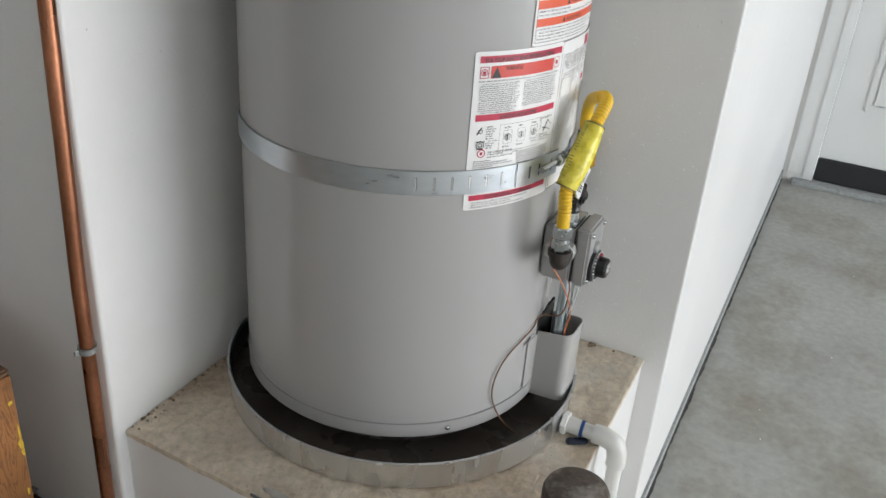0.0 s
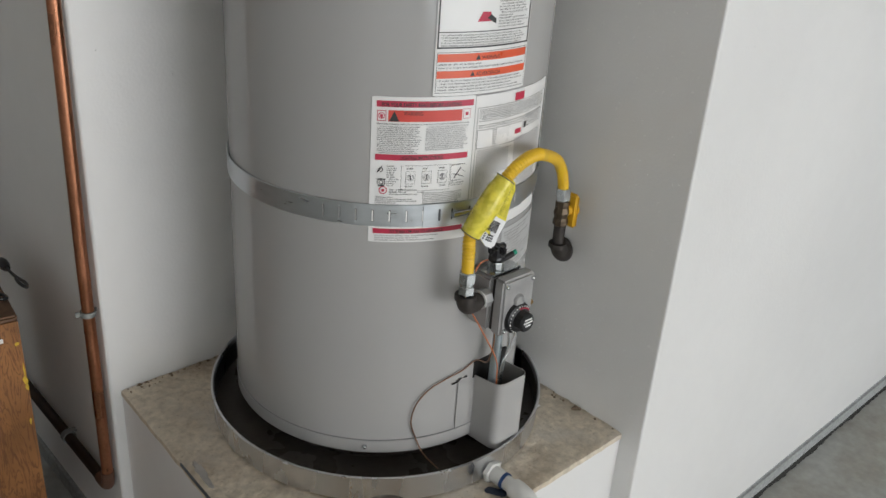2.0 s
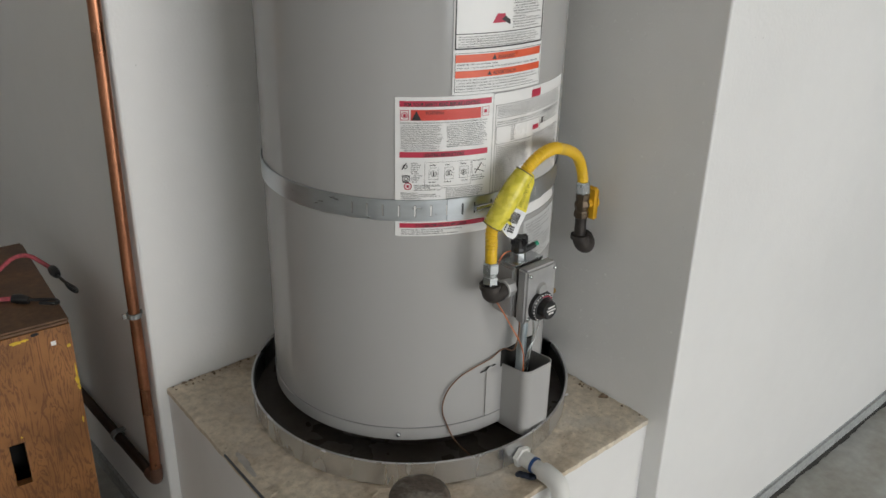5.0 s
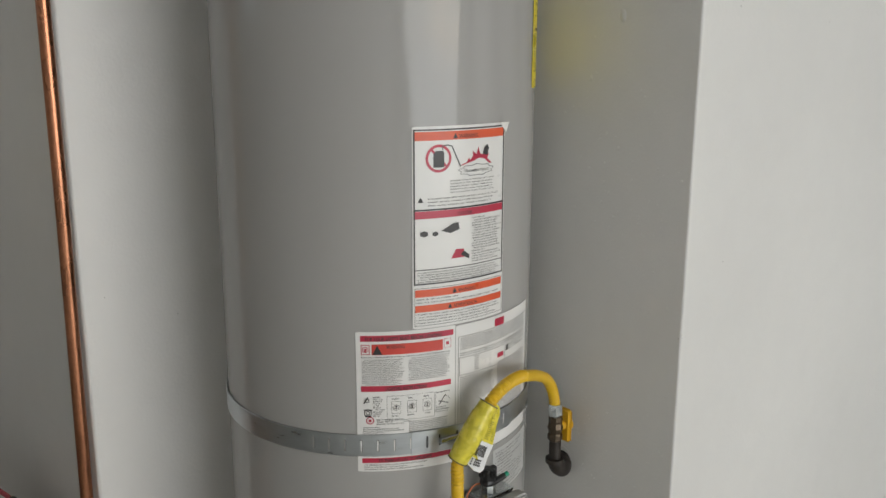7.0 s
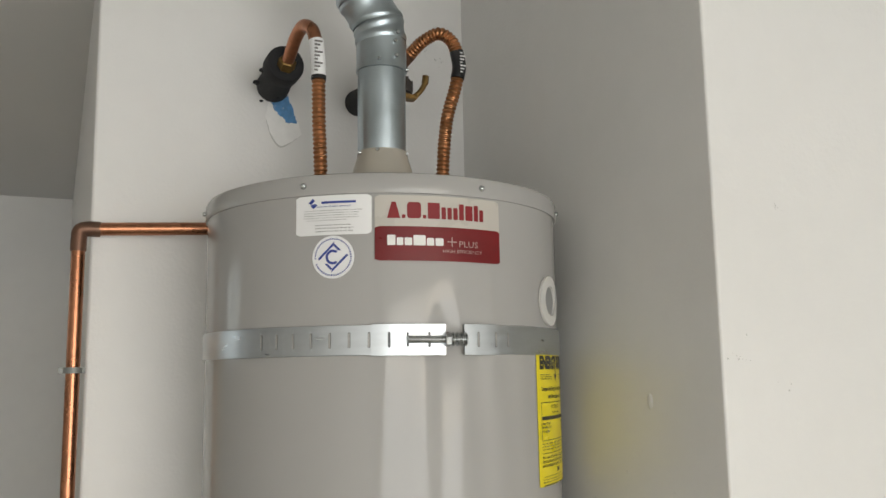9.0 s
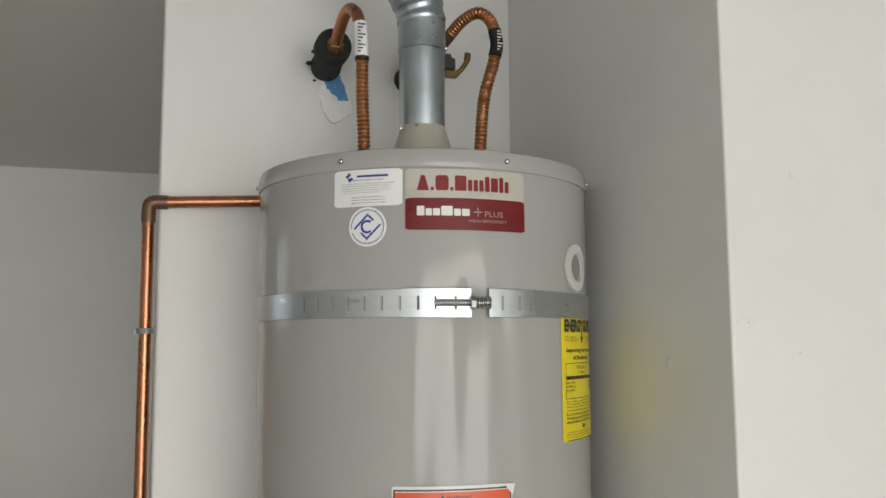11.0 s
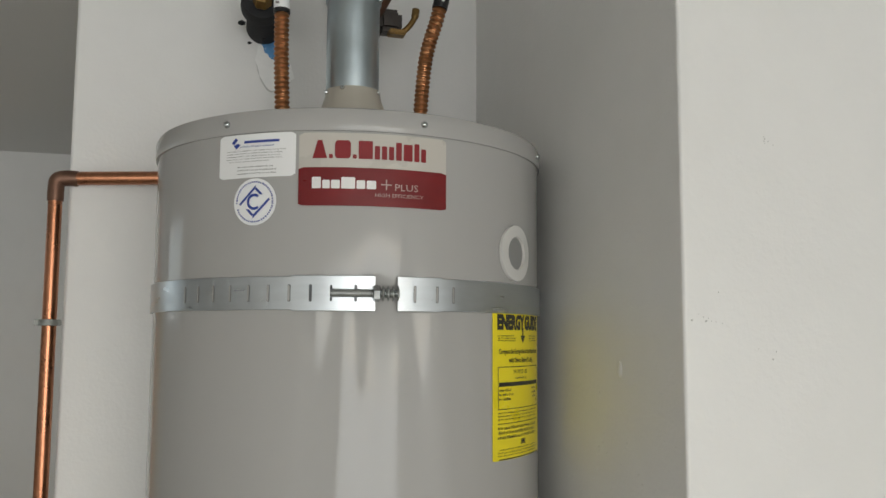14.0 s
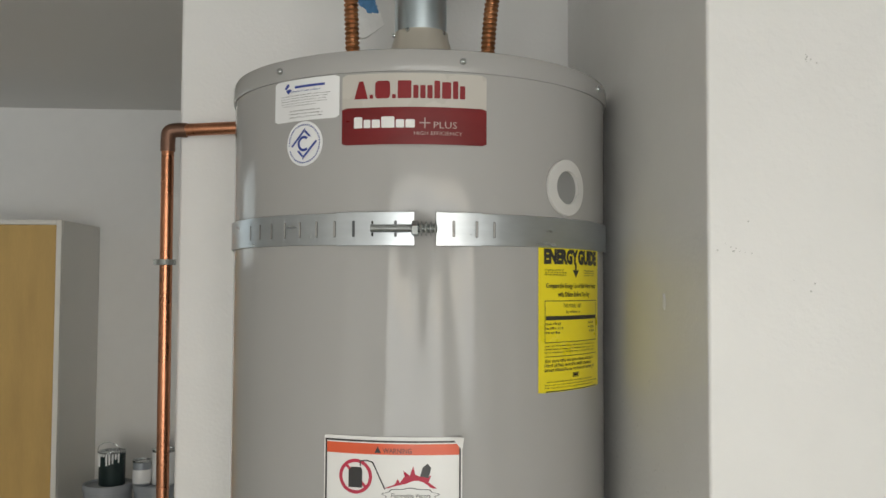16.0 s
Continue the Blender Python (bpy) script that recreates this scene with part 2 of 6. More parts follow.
def plywood(name):
    """Rotary-cut fir ply: wavy dark growth lines on orange brown."""
    m = mat(name, (0.275, 0.118, 0.034), 0.45, 0, 0.34, 9, 0.15, 150)
    nt = m.node_tree
    N, K = nt.nodes, nt.links
    b = N["Principled BSDF"]
    old = b.inputs["Base Color"].links[0].from_socket
    tc = N.new("ShaderNodeTexCoord")
    mp = N.new("ShaderNodeMapping")
    mp.inputs["Scale"].default_value = (34, 34, 5.0)
    K.new(tc.outputs["Object"], mp.inputs[0])
    n = N.new("ShaderNodeTexNoise")
    n.inputs["Scale"].default_value, n.inputs["Detail"].default_value, n.inputs["Distortion"].default_value = 1.0, 6, 1.6
    K.new(mp.outputs[0], n.inputs["Vector"])
    mu = N.new("ShaderNodeMath")
    mu.operation = "MULTIPLY"
    mu.inputs[1].default_value = 60
    K.new(n.outputs[0], mu.inputs[0])
    si = N.new("ShaderNodeMath")
    si.operation = "SINE"
    K.new(mu.outputs[0], si.inputs[0])
    r = N.new("ShaderNodeMapRange")
    r.inputs["From Min"].default_value, r.inputs["From Max"].default_value = 0.3, 1.0
    r.inputs["To Max"].default_value = 0.62
    K.new(si.outputs[0], r.inputs["Value"])
    mx = N.new("ShaderNodeMixRGB")
    mx.inputs[2].default_value = (0.085, 0.028, 0.011, 1)
    K.new(r.outputs[0], mx.inputs[0])
    K.new(old, mx.inputs[1])
    K.new(mx.outputs[0], b.inputs["Base Color"])
    return m


M_PLY = plywood("fir_plywood")
M_PLYTOP = stained("worn_ply_top", (0.19, 0.10, 0.048), (0.10, 0.052, 0.026), 6, 0.4, 0.65, 0.5, 0.15, 120)


# ---- building helpers ----
def thing(name, loc, label, category, group="", kind=""):
    ob = new(name)
    ob.location = loc
    ob.empty_display_size = 0.05
    return tagged(ob, label, category, group, kind)


def base_of(ob):
    while ob.parent:
        ob = ob.parent
    return ob.location.copy()


def part(name, bm, material, parent=None, label="", smooth=False):
    """One mesh object out of a bmesh in world metres, under a thing or a part."""
    if parent:
        bmesh.ops.translate(bm, verts=bm.verts, vec=-base_of(parent))
    me = bpy.data.meshes.new(name)
    bm.to_mesh(me)
    bm.free()
    me.materials.append(material)
    if smooth:
        me.shade_smooth()
        me.set_sharp_from_angle(angle=radians(38))
    ob = new(name, me)
    if parent:
        ob.parent = parent
    if label:
        ob["label"] = label
    return ob


def box(bm, x0, x1, y0, y1, z0, z1, bevel=0.0, seg=2):
    r = bmesh.ops.create_cube(bm, size=1)
    vs = r["verts"]
    for v in vs:
        v.co = Vector((x0 + (v.co.x + 0.5) * (x1 - x0), y0 + (v.co.y + 0.5) * (y1 - y0), z0 + (v.co.z + 0.5) * (z1 - z0)))
    if bevel:
        es = list({e for v in vs for e in v.link_edges})
        bmesh.ops.bevel(bm, geom=es, offset=bevel, segments=seg, affect="EDGES")
    return bm


def new_box(*a, **k):
    return box(bmesh.new(), *a, **k)


def spline(pts, n=8):
    """A smooth line through the given points."""
    P = [Vector(p) for p in pts]
    P = [2 * P[0] - P[1]] + P + [2 * P[-1] - P[-2]]
    out = []
    for i in range(1, len(P) - 2):
        a, b, c, d = P[i - 1:i + 3]
        for k in range(n):
            t = k / n
            out.append(0.5 * (2 * b + (c - a) * t + (2 * a - 5 * b + 4 * c - d) * t * t + (3 * b - a - 3 * c + d) * t ** 3))
    out.append(P[-2])
    return out


def even(pts, step):
    """The same line with even steps."""
    out, left = [pts[0]], 0.0
    total = sum((b - a).length for a, b in zip(pts, pts[1:]))
    n = max(2, round(total / step))
    step = total / n
    want, gone = step, 0.0
    for a, b in zip(pts, pts[1:]):
        d = (b - a).length
        while d > 0 and gone + d >= want - 1e-9 and len(out) < n + 1:
            out.append(a.lerp(b, (want - gone) / d))
            want += step
        gone += d
    return out


def tube(bm, pts, r, seg=16, caps=True):
    """A round bar along a line; r is one radius or one for each point."""
    pts = [Vector(p) for p in pts]
    rs = r if isinstance(r, (list, tuple)) else [r] * len(pts)
    rings = []
    t0 = (pts[1] - pts[0]).normalized()
    side = t0.orthogonal().normalized()
    for i, p in enumerate(pts):
        a, b = pts[max(0, i - 1)], pts[min(len(pts) - 1, i + 1)]
        t = (b - a).normalized()
        side = (side - t * side.dot(t)).normalized()
        up = t.cross(side)
        rings.append([bm.verts.new(p + (side * math.cos(k) + up * math.sin(k)) * rs[i]) for k in (2 * math.pi * j / seg for j in range(seg))])
    for A, B in zip(rings, rings[1:]):
        for j in range(seg):
            bm.faces.new((A[j], A[(j + 1) % seg], B[(j + 1) % seg], B[j]))
    if caps:
        bm.faces.new(rings[0][::-1])
        bm.faces.new(rings[-1])
    return bm


def new_tube(*a, **k):
    return tube(bmesh.new(), *a, **k)


def lathe(bm, profile, centre=(0, 0), seg=64, axis=None, closed=False):
    """Turns (radius, height) pairs about an upright line, or about axis = (origin, direction)."""
    if axis:
        o, d = Vector(axis[0]), Vector(axis[1]).normalized()
    else:
        o, d = Vector((centre[0], centre[1], 0)), Vector((0, 0, 1))
    s = d.orthogonal().normalized() if axis else Vector((1, 0, 0))
    u = d.cross(s)
    rings = []
    for r, h in profile:
        if r < 1e-6:
            rings.append([bm.verts.new(o + d * h)])
        else:
            rings.append([bm.verts.new(o + d * h + (s * math.cos(2 * math.pi * j / seg) + u * math.sin(2 * math.pi * j / seg)) * r) for j in range(seg)])
    pairs = list(zip(rings, rings[1:]))
    if closed:
        pairs.append((rings[-1], rings[0]))
    for A, B in pairs:
        for j in range(seg):
            q = (A[j % len(A)], A[(j + 1) % len(A)], B[(j + 1) % len(B)], B[j % len(B)])
            q = list(dict.fromkeys(q))
            if len(q) > 2:
                bm.faces.new(q)
    bmesh.ops.recalc_face_normals(bm, faces=bm.faces)
    return bm


def new_lathe(*a, **k):
    return lathe(bmesh.new(), *a, **k)


def hexnut(o, d, r, h):
    """A six-sided nut with softened corners."""
    return new_lathe([(0.0, 0), (r * 0.86, 0), (r, h * 0.12), (r, h * 0.88), (r * 0.86, h), (0.0, h)], seg=6, axis=(o, d))


def extrude_plan(bm, plan, z0, z1):
    lo = [bm.verts.new((x, y, z0)) for x, y in plan]
    hi = [bm.verts.new((x, y, z1)) for x, y in plan]
    n = len(plan)
    for i in range(n):
        bm.faces.new((lo[i], lo[(i + 1) % n], hi[(i + 1) % n], hi[i]))
    bm.faces.new(lo[::-1])
    bm.faces.new(hi)
    bmesh.ops.recalc_face_normals(bm, faces=bm.faces)
    return bm


def round_corner(c, r, a0, a1, n=6):
    return [(c[0] + r * math.cos(radians(a0 + (a1 - a0) * i / n)), c[1] + r * math.sin(radians(a0 + (a1 - a0) * i / n))) for i in range(n + 1)]


# ---- the setting ----
CEIL, BACK, XB, YA, YC, XF = 2.468, 2.70, 0.688, 0.006, -0.737, -0.022
XD, XW = 3.15, -2.5
R0, R1, XE = 0.007, 0.004, 0.679
plan = [(XF, BACK)] + round_corner((XF + R0, YA + R0), R0, 180, 270) + [(XB, YA)] + round_corner((XE + R1, YC + R1), R1, 180, 270)
plan += [(XD, YC), (XD, YC + 0.115), (XB + 0.115, YC + 0.115), (XB + 0.115, YA + 0.115), (XF + 0.115, YA + 0.115), (XF + 0.115, BACK)]
tagged(part("wall_north", extrude_plan(bmesh.new(), plan, 0.05, CEIL), M_WALL, smooth=True), "white painted drywall round the heater nook with bullnose corners", "wall", kind="structure")
E2 = 0.006
footing = [(XF - E2, BACK), (XF - E2, YA - E2), (XB - E2, YA - E2), (XE - E2, YC - E2), (XD, YC - E2), (XD, YC + 0.115), (XB + 0.115, YC + 0.115), (XB + 0.115, YA + 0.115), (XF + 0.115, YA + 0.115), (XF + 0.115, BACK)]
bm = extrude_plan(bmesh.new(), footing, -0.05, 0.049)
bmesh.ops.bevel(bm, geom=[e for e in bm.edges if min(v.co.z for v in e.verts) > 0], offset=0.006, segments=2, affect="EDGES")
tagged(part("curb", bm, M_CURB), "rough grey concrete footing curb under the drywall", "curb", kind="structure")

tagged(part("wall_far", new_box(XW, XF + 0.115, BACK, BACK + 0.12, 0, CEIL), M_WALL), "plain white painted garage wall behind the cabinet", "wall", kind="structure")
bm = new_box(XW - 0.12, XW, FRONT_Y - 0.15, WIN_Y0, 0, CEIL)
box(bm, XW - 0.12, XW, WIN_Y1, BACK + 0.12, 0, CEIL)
box(bm, XW - 0.12, XW, WIN_Y0, WIN_Y1, 0, WIN_Z0)
box(bm, XW - 0.12, XW, WIN_Y0, WIN_Y1, WIN_Z1, CEIL)
tagged(part("wall_west", bm, M_WALL), "plain white painted garage side wall with a window", "wall", kind="structure")
DY0, DY1, DZ1 = -0.866, -1.684, 2.05
bm = new_box(XD, XD + 0.12, DY0 + 0.0, YC + 0.115, 0.0, CEIL)
box(bm, XD, XD + 0.12, FRONT_Y - 0.15, DY1, 0.0, CEIL)
box(bm, XD, XD + 0.12, DY1, DY0, DZ1, CEIL)
tagged(part("wall_east", bm, M_WALL), "white painted garage wall with a door opening", "wall", kind="structure")
bm = new_box(XW, DOOR_X0, FRONT_Y - 0.15, FRONT_Y, 0, CEIL)
box(bm, DOOR_X1, XD, FRONT_Y - 0.15, FRONT_Y, 0, CEIL)
box(bm, DOOR_X0, DOOR_X1, FRONT_Y - 0.15, FRONT_Y, DOOR_Z, CEIL)
tagged(part("wall_south", bm, M_WALL), "plain garage front wall with an open vehicle doorway", "wall", kind="structure")
tagged(part("ceiling", new_box(XW - 0.12, XD + 0.12, FRONT_Y - 0.15, BACK + 0.12, CEIL, CEIL + 0.1), M_CEIL), "plain painted garage ceiling", "ceiling", kind="structure")
tagged(part("floor", new_box(XW - 0.12, XD + 0.12, FRONT_Y - 0.15, BACK + 0.12, -0.1, 0.0), M_FLOOR), "grey broom-finished garage concrete floor with faint stains", "floor", kind="structure")
tagged(part("ground", new_box(-600, 600, -600, 600, -0.4, -0.12), M_GROUND), "pale concrete driveway ground outside", "ground", kind="structure")

win = thing("window_1", (XW - 0.06, (WIN_Y0 + WIN_Y1) / 2, WIN_Z0), "plain white framed garage window", "window", kind="structure")
for y0, y1, z0, z1 in ((WIN_Y0, WIN_Y1, WIN_Z0, WIN_Z0 + 0.05), (WIN_Y0, WIN_Y1, WIN_Z1 - 0.05, WIN_Z1), (WIN_Y0, WIN_Y0 + 0.05, WIN_Z0 + 0.05, WIN_Z1 - 0.05), (WIN_Y1 - 0.05, WIN_Y1, WIN_Z0 + 0.05, WIN_Z1 - 0.05), (1.63, 1.67, WIN_Z0 + 0.05, WIN_Z1 - 0.05)):
    part("window_frame", new_box(XW - 0.09, XW - 0.04, y0, y1, z0, z1, bevel=0.003), M_DOOR, win)

bm = bmesh.new()
rnd = random.Random(9)
for k in range(18):
    s = rnd.uniform(0.0012, 0.0032)
    q = bmesh.ops.create_icosphere(bm, subdivisions=1, radius=s)
    bmesh.ops.scale(bm, verts=q["verts"], vec=(rnd.uniform(0.8, 1.6), 1.0, 0.35))
    bmesh.ops.translate(bm, verts=q["verts"], vec=(rnd.uniform(0.9, 3.0), rnd.uniform(-1.9, -0.80), s * 0.3))
tagged(part("floor_specks", bm, M_PLASTER), "pale plaster specks scattered on the concrete floor", "debris", kind="stuff")

# dirt packed into the joint of floor and curb
bm = bmesh.new()
rnd = random.Random(4)
x, prev = XE - 0.01, None
while x < XD - 0.02:
    w = 0.002 + 0.006 * max(0.0, noise.noise((x * 9, 0.3, 0)) + 0.35) + rnd.uniform(0, 0.003)
    y = YC - E2
    cur = [bm.verts.new((x, y + 0.002, 0.012)), bm.verts.new((x, y - w * 0.4, 0.006)), bm.verts.new((x, y - w, 0.0006))]
    if prev:
        for k in range(2):
            bm.faces.new((prev[k], prev[k + 1], cur[k + 1], cur[k]))
    prev, x = cur, x + 0.012
tagged(part("joint_dirt", bm, M_DIRT), "black dirt packed along the curb joint", "dirt", kind="stuff")

# house door beside the end of the wall
door = thing("door_1", (XD, (DY0 + DY1) / 2, 0.0), "white panelled house door with a black rubber sweep", "door", kind="structure")
bm = new_box(XD + 0.03, XD + 0.07, DY1 + 0.004, DY0 - 0.004, 0.02, DZ1 - 0.005, bevel=0.003)
part("slab", bm, M_DOOR, door, smooth=True)
for y0, y1 in ((DY0 - 0.12, DY0 - 0.36), (DY0 - 0.46, DY0 - 0.70)):
    for z0, z1 in ((0.36, 0.86), (1.0, 1.48), (1.6, 1.9)):
        bm = new_box(XD + 0.022, XD + 0.032, y1, y0, z0, z1, bevel=0.006)
        box(bm, XD + 0.016, XD + 0.026, y1 + 0.03, y0 - 0.03, z0 + 0.03, z1 - 0.03, bevel=0.005)
        part("panel", bm, M_DOOR, door, smooth=True)
part("door_sweep", new_box(XD + 0.010, XD + 0.031, DY1 + 0.004, DY0 - 0.002, 0.022, 0.125, bevel=0.004), M_RUBBER, door, "black rubber door sweep", True)
bm = new_box(XD - 0.012, XD, DY0 - 0.001, YC - 0.02, 0.045, DZ1 + 0.06, bevel=0.003)
box(bm, XD - 0.02, XD - 0.0115, DY0 + 0.012, DY0 + 0.042, 0.045, DZ1 + 0.05, bevel=0.003)
part("casing", bm, M_DOOR, door, "white painted door casing", True)
part("casing", new_box(XD - 0.012, XD, DY1 - 0.08, DY1 + 0.001, 0.045, DZ1 + 0.06, bevel=0.003), M_DOOR, door, "", True)
part("casing", new_box(XD - 0.012, XD, DY1 + 0.001, DY0 - 0.001, DZ1, DZ1 + 0.06, bevel=0.003), M_DOOR, door, "", True)
part("threshold", new_box(XD - 0.05, XD + 0.12, DY1, DY0 + 0.08, 0.0, 0.02, bevel=0.004), M_CURB, door, "grey concrete threshold", True)

# raised platform
plat = thing("heater_platform", (0.34, -0.34, 0.0), "raised plaster-topped platform with white drywall sides", "platform", kind="structure")
PX0, PX1, PY0, PY1, PZ = 0.0, XB - 0.006, -0.692, YA, 0.46
SKEW = 0.05
bm = extrude_plan(bmesh.new(), [(PX0, PY1 - 0.001), (PX0 + SKEW * PY0, PY0), (PX1 - 0.001, PY0), (PX1 - 0.001, PY1 - 0.001)], 0.0, PZ - 0.012)
part("sides", bm, M_WALL, plat, "white painted drywall sides")
bm = bmesh.new()
nx, ny = 90, 90
grid = {}
for i in range(nx + 1):
    for j in range(ny + 1):
        y = PY0 - 0.002 + (PY1 - PY0 + 0.001) * j / ny
        x0 = PX0 - 0.002 + SKEW * y
        x = x0 + (PX1 - 0.001 - x0) * i / nx
        edge = min(i, j) <= 0
        rough = 1.0 + 3.0 * max(0.0, noise.noise((x * 9, y * 9, 5)) + 0.2)
        q = (noise.noise((x * 90, y * 90, 3)) * 0.0010 + noise.noise((x * 35, y * 35, 8)) * 0.0012) * rough + noise.noise((x * 14, y * 14, 1)) * 0.0012
        if edge:
            x, y = x + noise.noise((x * 40, y * 40, 7)) * 0.0013, y + noise.noise((x * 40, y * 40, 9)) * 0.0013
            q -= 0.0015
        grid[i, j] = bm.verts.new((x, y, PZ + q))
for i in range(nx):
    for j in range(ny):
        bm.faces.new((grid[i, j], grid[i + 1, j], grid[i + 1, j + 1], grid[i, j + 1]))
skirt = [grid[0, j] for j in range(ny, 0, -1)] + [grid[i, 0] for i in range(nx + 1)]
low = [bm.verts.new((v.co.x, v.co.y, PZ - 0.012 + noise.noise((v.co.x * 60, v.co.y * 60, 2)) * 0.0015)) for v in skirt]
for k in range(len(skirt) - 1):
    bm.faces.new((skirt[k], low[k], low[k + 1], skirt[k + 1]))
part("top", bm, M_SLAB, plat, "stained rough plaster top", True)
bm = extrude_plan(bmesh.new(), [(SKEW * -0.262 - 0.0035, -0.262), (SKEW * -0.44 - 0.0035, -0.44), (SKEW * -0.44 + 0.0005, -0.44), (SKEW * -0.262 - 0.001, -0.262)], 0.4565, 0.4612)
part("corner_bead", bm, M_BEAD, plat, "bare dark metal corner bead")


def blotch(cx, cy, rx, ry, turn, seed, thick):
    """A low lump of trowelled or caked stuff with a ragged outline."""
    bm = bmesh.new()
    rings, n = [], 40
    for f in (1.0, 0.82, 0.55, 0.28):
        row = []
        for k in range(n):
            a = 2 * math.pi * k / n
            w = 1 + 0.5 * noise.noise((2.2 * math.cos(a) + seed, 2.2 * math.sin(a), seed)) + 0.15 * noise.noise((7 * math.cos(a), 7 * math.sin(a), seed))
            x, y = rx * f * w * math.cos(a), ry * f * w * math.sin(a)
            x, y = cx + x * math.cos(turn) - y * math.sin(turn), cy + x * math.sin(turn) + y * math.cos(turn)
            h = -0.003 if f == 1.0 else thick * (1.0 + 0.6 * noise.noise((x * 110, y * 110, seed)))
            row.append(bm.verts.new((min(x, PX1 - 0.002), min(max(y, PY0), PY1 - 0.002), PZ + h)))
        rings.append(row)
    for A, B in zip(rings, rings[1:]):
        for k in range(n):
            bm.faces.new((A[k], A[(k + 1) % n], B[(k + 1) % n], B[k]))
    bm.faces.new(rings[-1])
    return bm


for q in ((0.050, -0.335, 0.050, 0.085, 0.25, 1.3, 0.0010), (0.095, -0.480, 0.055, 0.075, 0.5, 4.1, 0.0010), (0.18, -0.620, 0.085, 0.030, 0.0, 2.7, 0.0009)):
    part("plaster_smear", blotch(*q), M_SLAB, plat, "rough trowelled plaster smear", True)
bm = bmesh.new()
rnd = random.Random(23)
for k in range(150):
    x, y = rnd.gauss(0.055, 0.035), rnd.gauss(-0.43, 0.085)
    if x < PX0 + SKEW * y + 0.008 or (x - 0.389) ** 2 + (y + 0.305) ** 2 < 0.325 ** 2 or y < PY0 + 0.01:
        continue
    q = bmesh.ops.create_icosphere(bm, subdivisions=1, radius=rnd.uniform(0.002, 0.0055))
    bmesh.ops.scale(bm, verts=q["verts"], vec=(rnd.uniform(0.5, 1.0), rnd.uniform(1.0, 2.6), 0.42))
    bmesh.ops.rotate(bm, verts=q["verts"], matrix=Matrix.Rotation(rnd.uniform(-1.9, -0.5), 3, "Z"))
    bmesh.ops.translate(bm, verts=q["verts"], vec=(x, y, PZ + 0.0004))
tagged(part("plaster_ridges", bm, M_SLAB, plat, "low trowel ridges of rough plaster", True), kind="stuff")
part("cement_smear", blotch(0.000, -0.312, 0.008, 0.040, -0.1, 3.3, 0.0034), M_GREYCEM, plat, "grey cement smear", True)
bm = bmesh.new()
for k in range(130):
    a = random.random()
    if k < 45:
        x, y = XB - 0.004 - random.random() ** 2 * 0.02, PY0 + a * 0.66
    else:
        x, y = PX0 + 0.01 + a * 0.6, YA - 0.004 - random.random() ** 2 * 0.02
    s = random.uniform(0.0010, 0.0032)
    r = bmesh.ops.create_icosphere(bm, subdivisions=1, radius=s)
    bmesh.ops.translate(bm, verts=r["verts"], vec=(x, y, PZ + s * 0.3))
for x, y, s in ((0.670, -0.586, 0.006), (0.674, -0.592, 0.004), (0.664, -0.583, 0.003)):
    r = bmesh.ops.create_icosphere(bm, subdivisions=2, radius=s)
    bmesh.ops.translate(bm, verts=r["verts"], vec=(x, y, PZ + s * 0.3))
tagged(part("paper_scrap", new_box(0.610, 0.619, -0.538, -0.533, PZ + 0.001, PZ + 0.004, bevel=0.001), M_WHITE), "tiny white scrap lying on the platform", "debris", kind="stuff")
tagged(part("plaster_crumbs", bm, M_GRIME), "loose plaster crumbs along the platform's wall joint", "debris", kind="stuff")

# ---- water heater ----
AX, AY, RT = 0.4055, -0.2805, 0.2722
heater = thing("water_heater", (AX, AY, 0.466), "grey enamelled gas tank water heater standing in a drain pan", "water heater")


def on_tank(th, z, r=RT):
    a = radians(th)
    return Vector((AX + r * math.cos(a), AY + r * math.sin(a), z))


def dent(th, z):
    """The strap's pull at its gap pushes the sheet in, and a crease runs down from it."""
    u = radians(th + 90.8) * RT
    d = 0.0075 * math.exp(-(u / 0.034) ** 2) * math.exp(-abs(z - 1.69) / (0.075 if z < 1.69 else 0.022))
    d += 0.0008 * math.exp(-(radians(th + 120) * RT / 0.03) ** 2 - ((z - 0.60) / 0.10) ** 2)
    # folds that fan out under the bolt and fade down the sheet
    w = u / (1.0 + 1.2 * max(0.0, 1.69 - z))
    fade = math.exp(-abs(z - 1.69) / (0.36 if z < 1.69 else 0.03))
    d += 0.0022 * fade * (1.0 - math.sin(2 * math.pi * w / 0.050)) * math.exp(-(w / 0.07) ** 2)
    # the thin sheet is never quite round
    a = radians(th)
    d += 0.0004 + 0.00045 * noise.noise((4.5 * math.cos(a), 4.5 * math.sin(a), z * 1.6)) + 0.00016 * noise.noise((12 * math.cos(a), 12 * math.sin(a), z * 4 + 9))
    return d


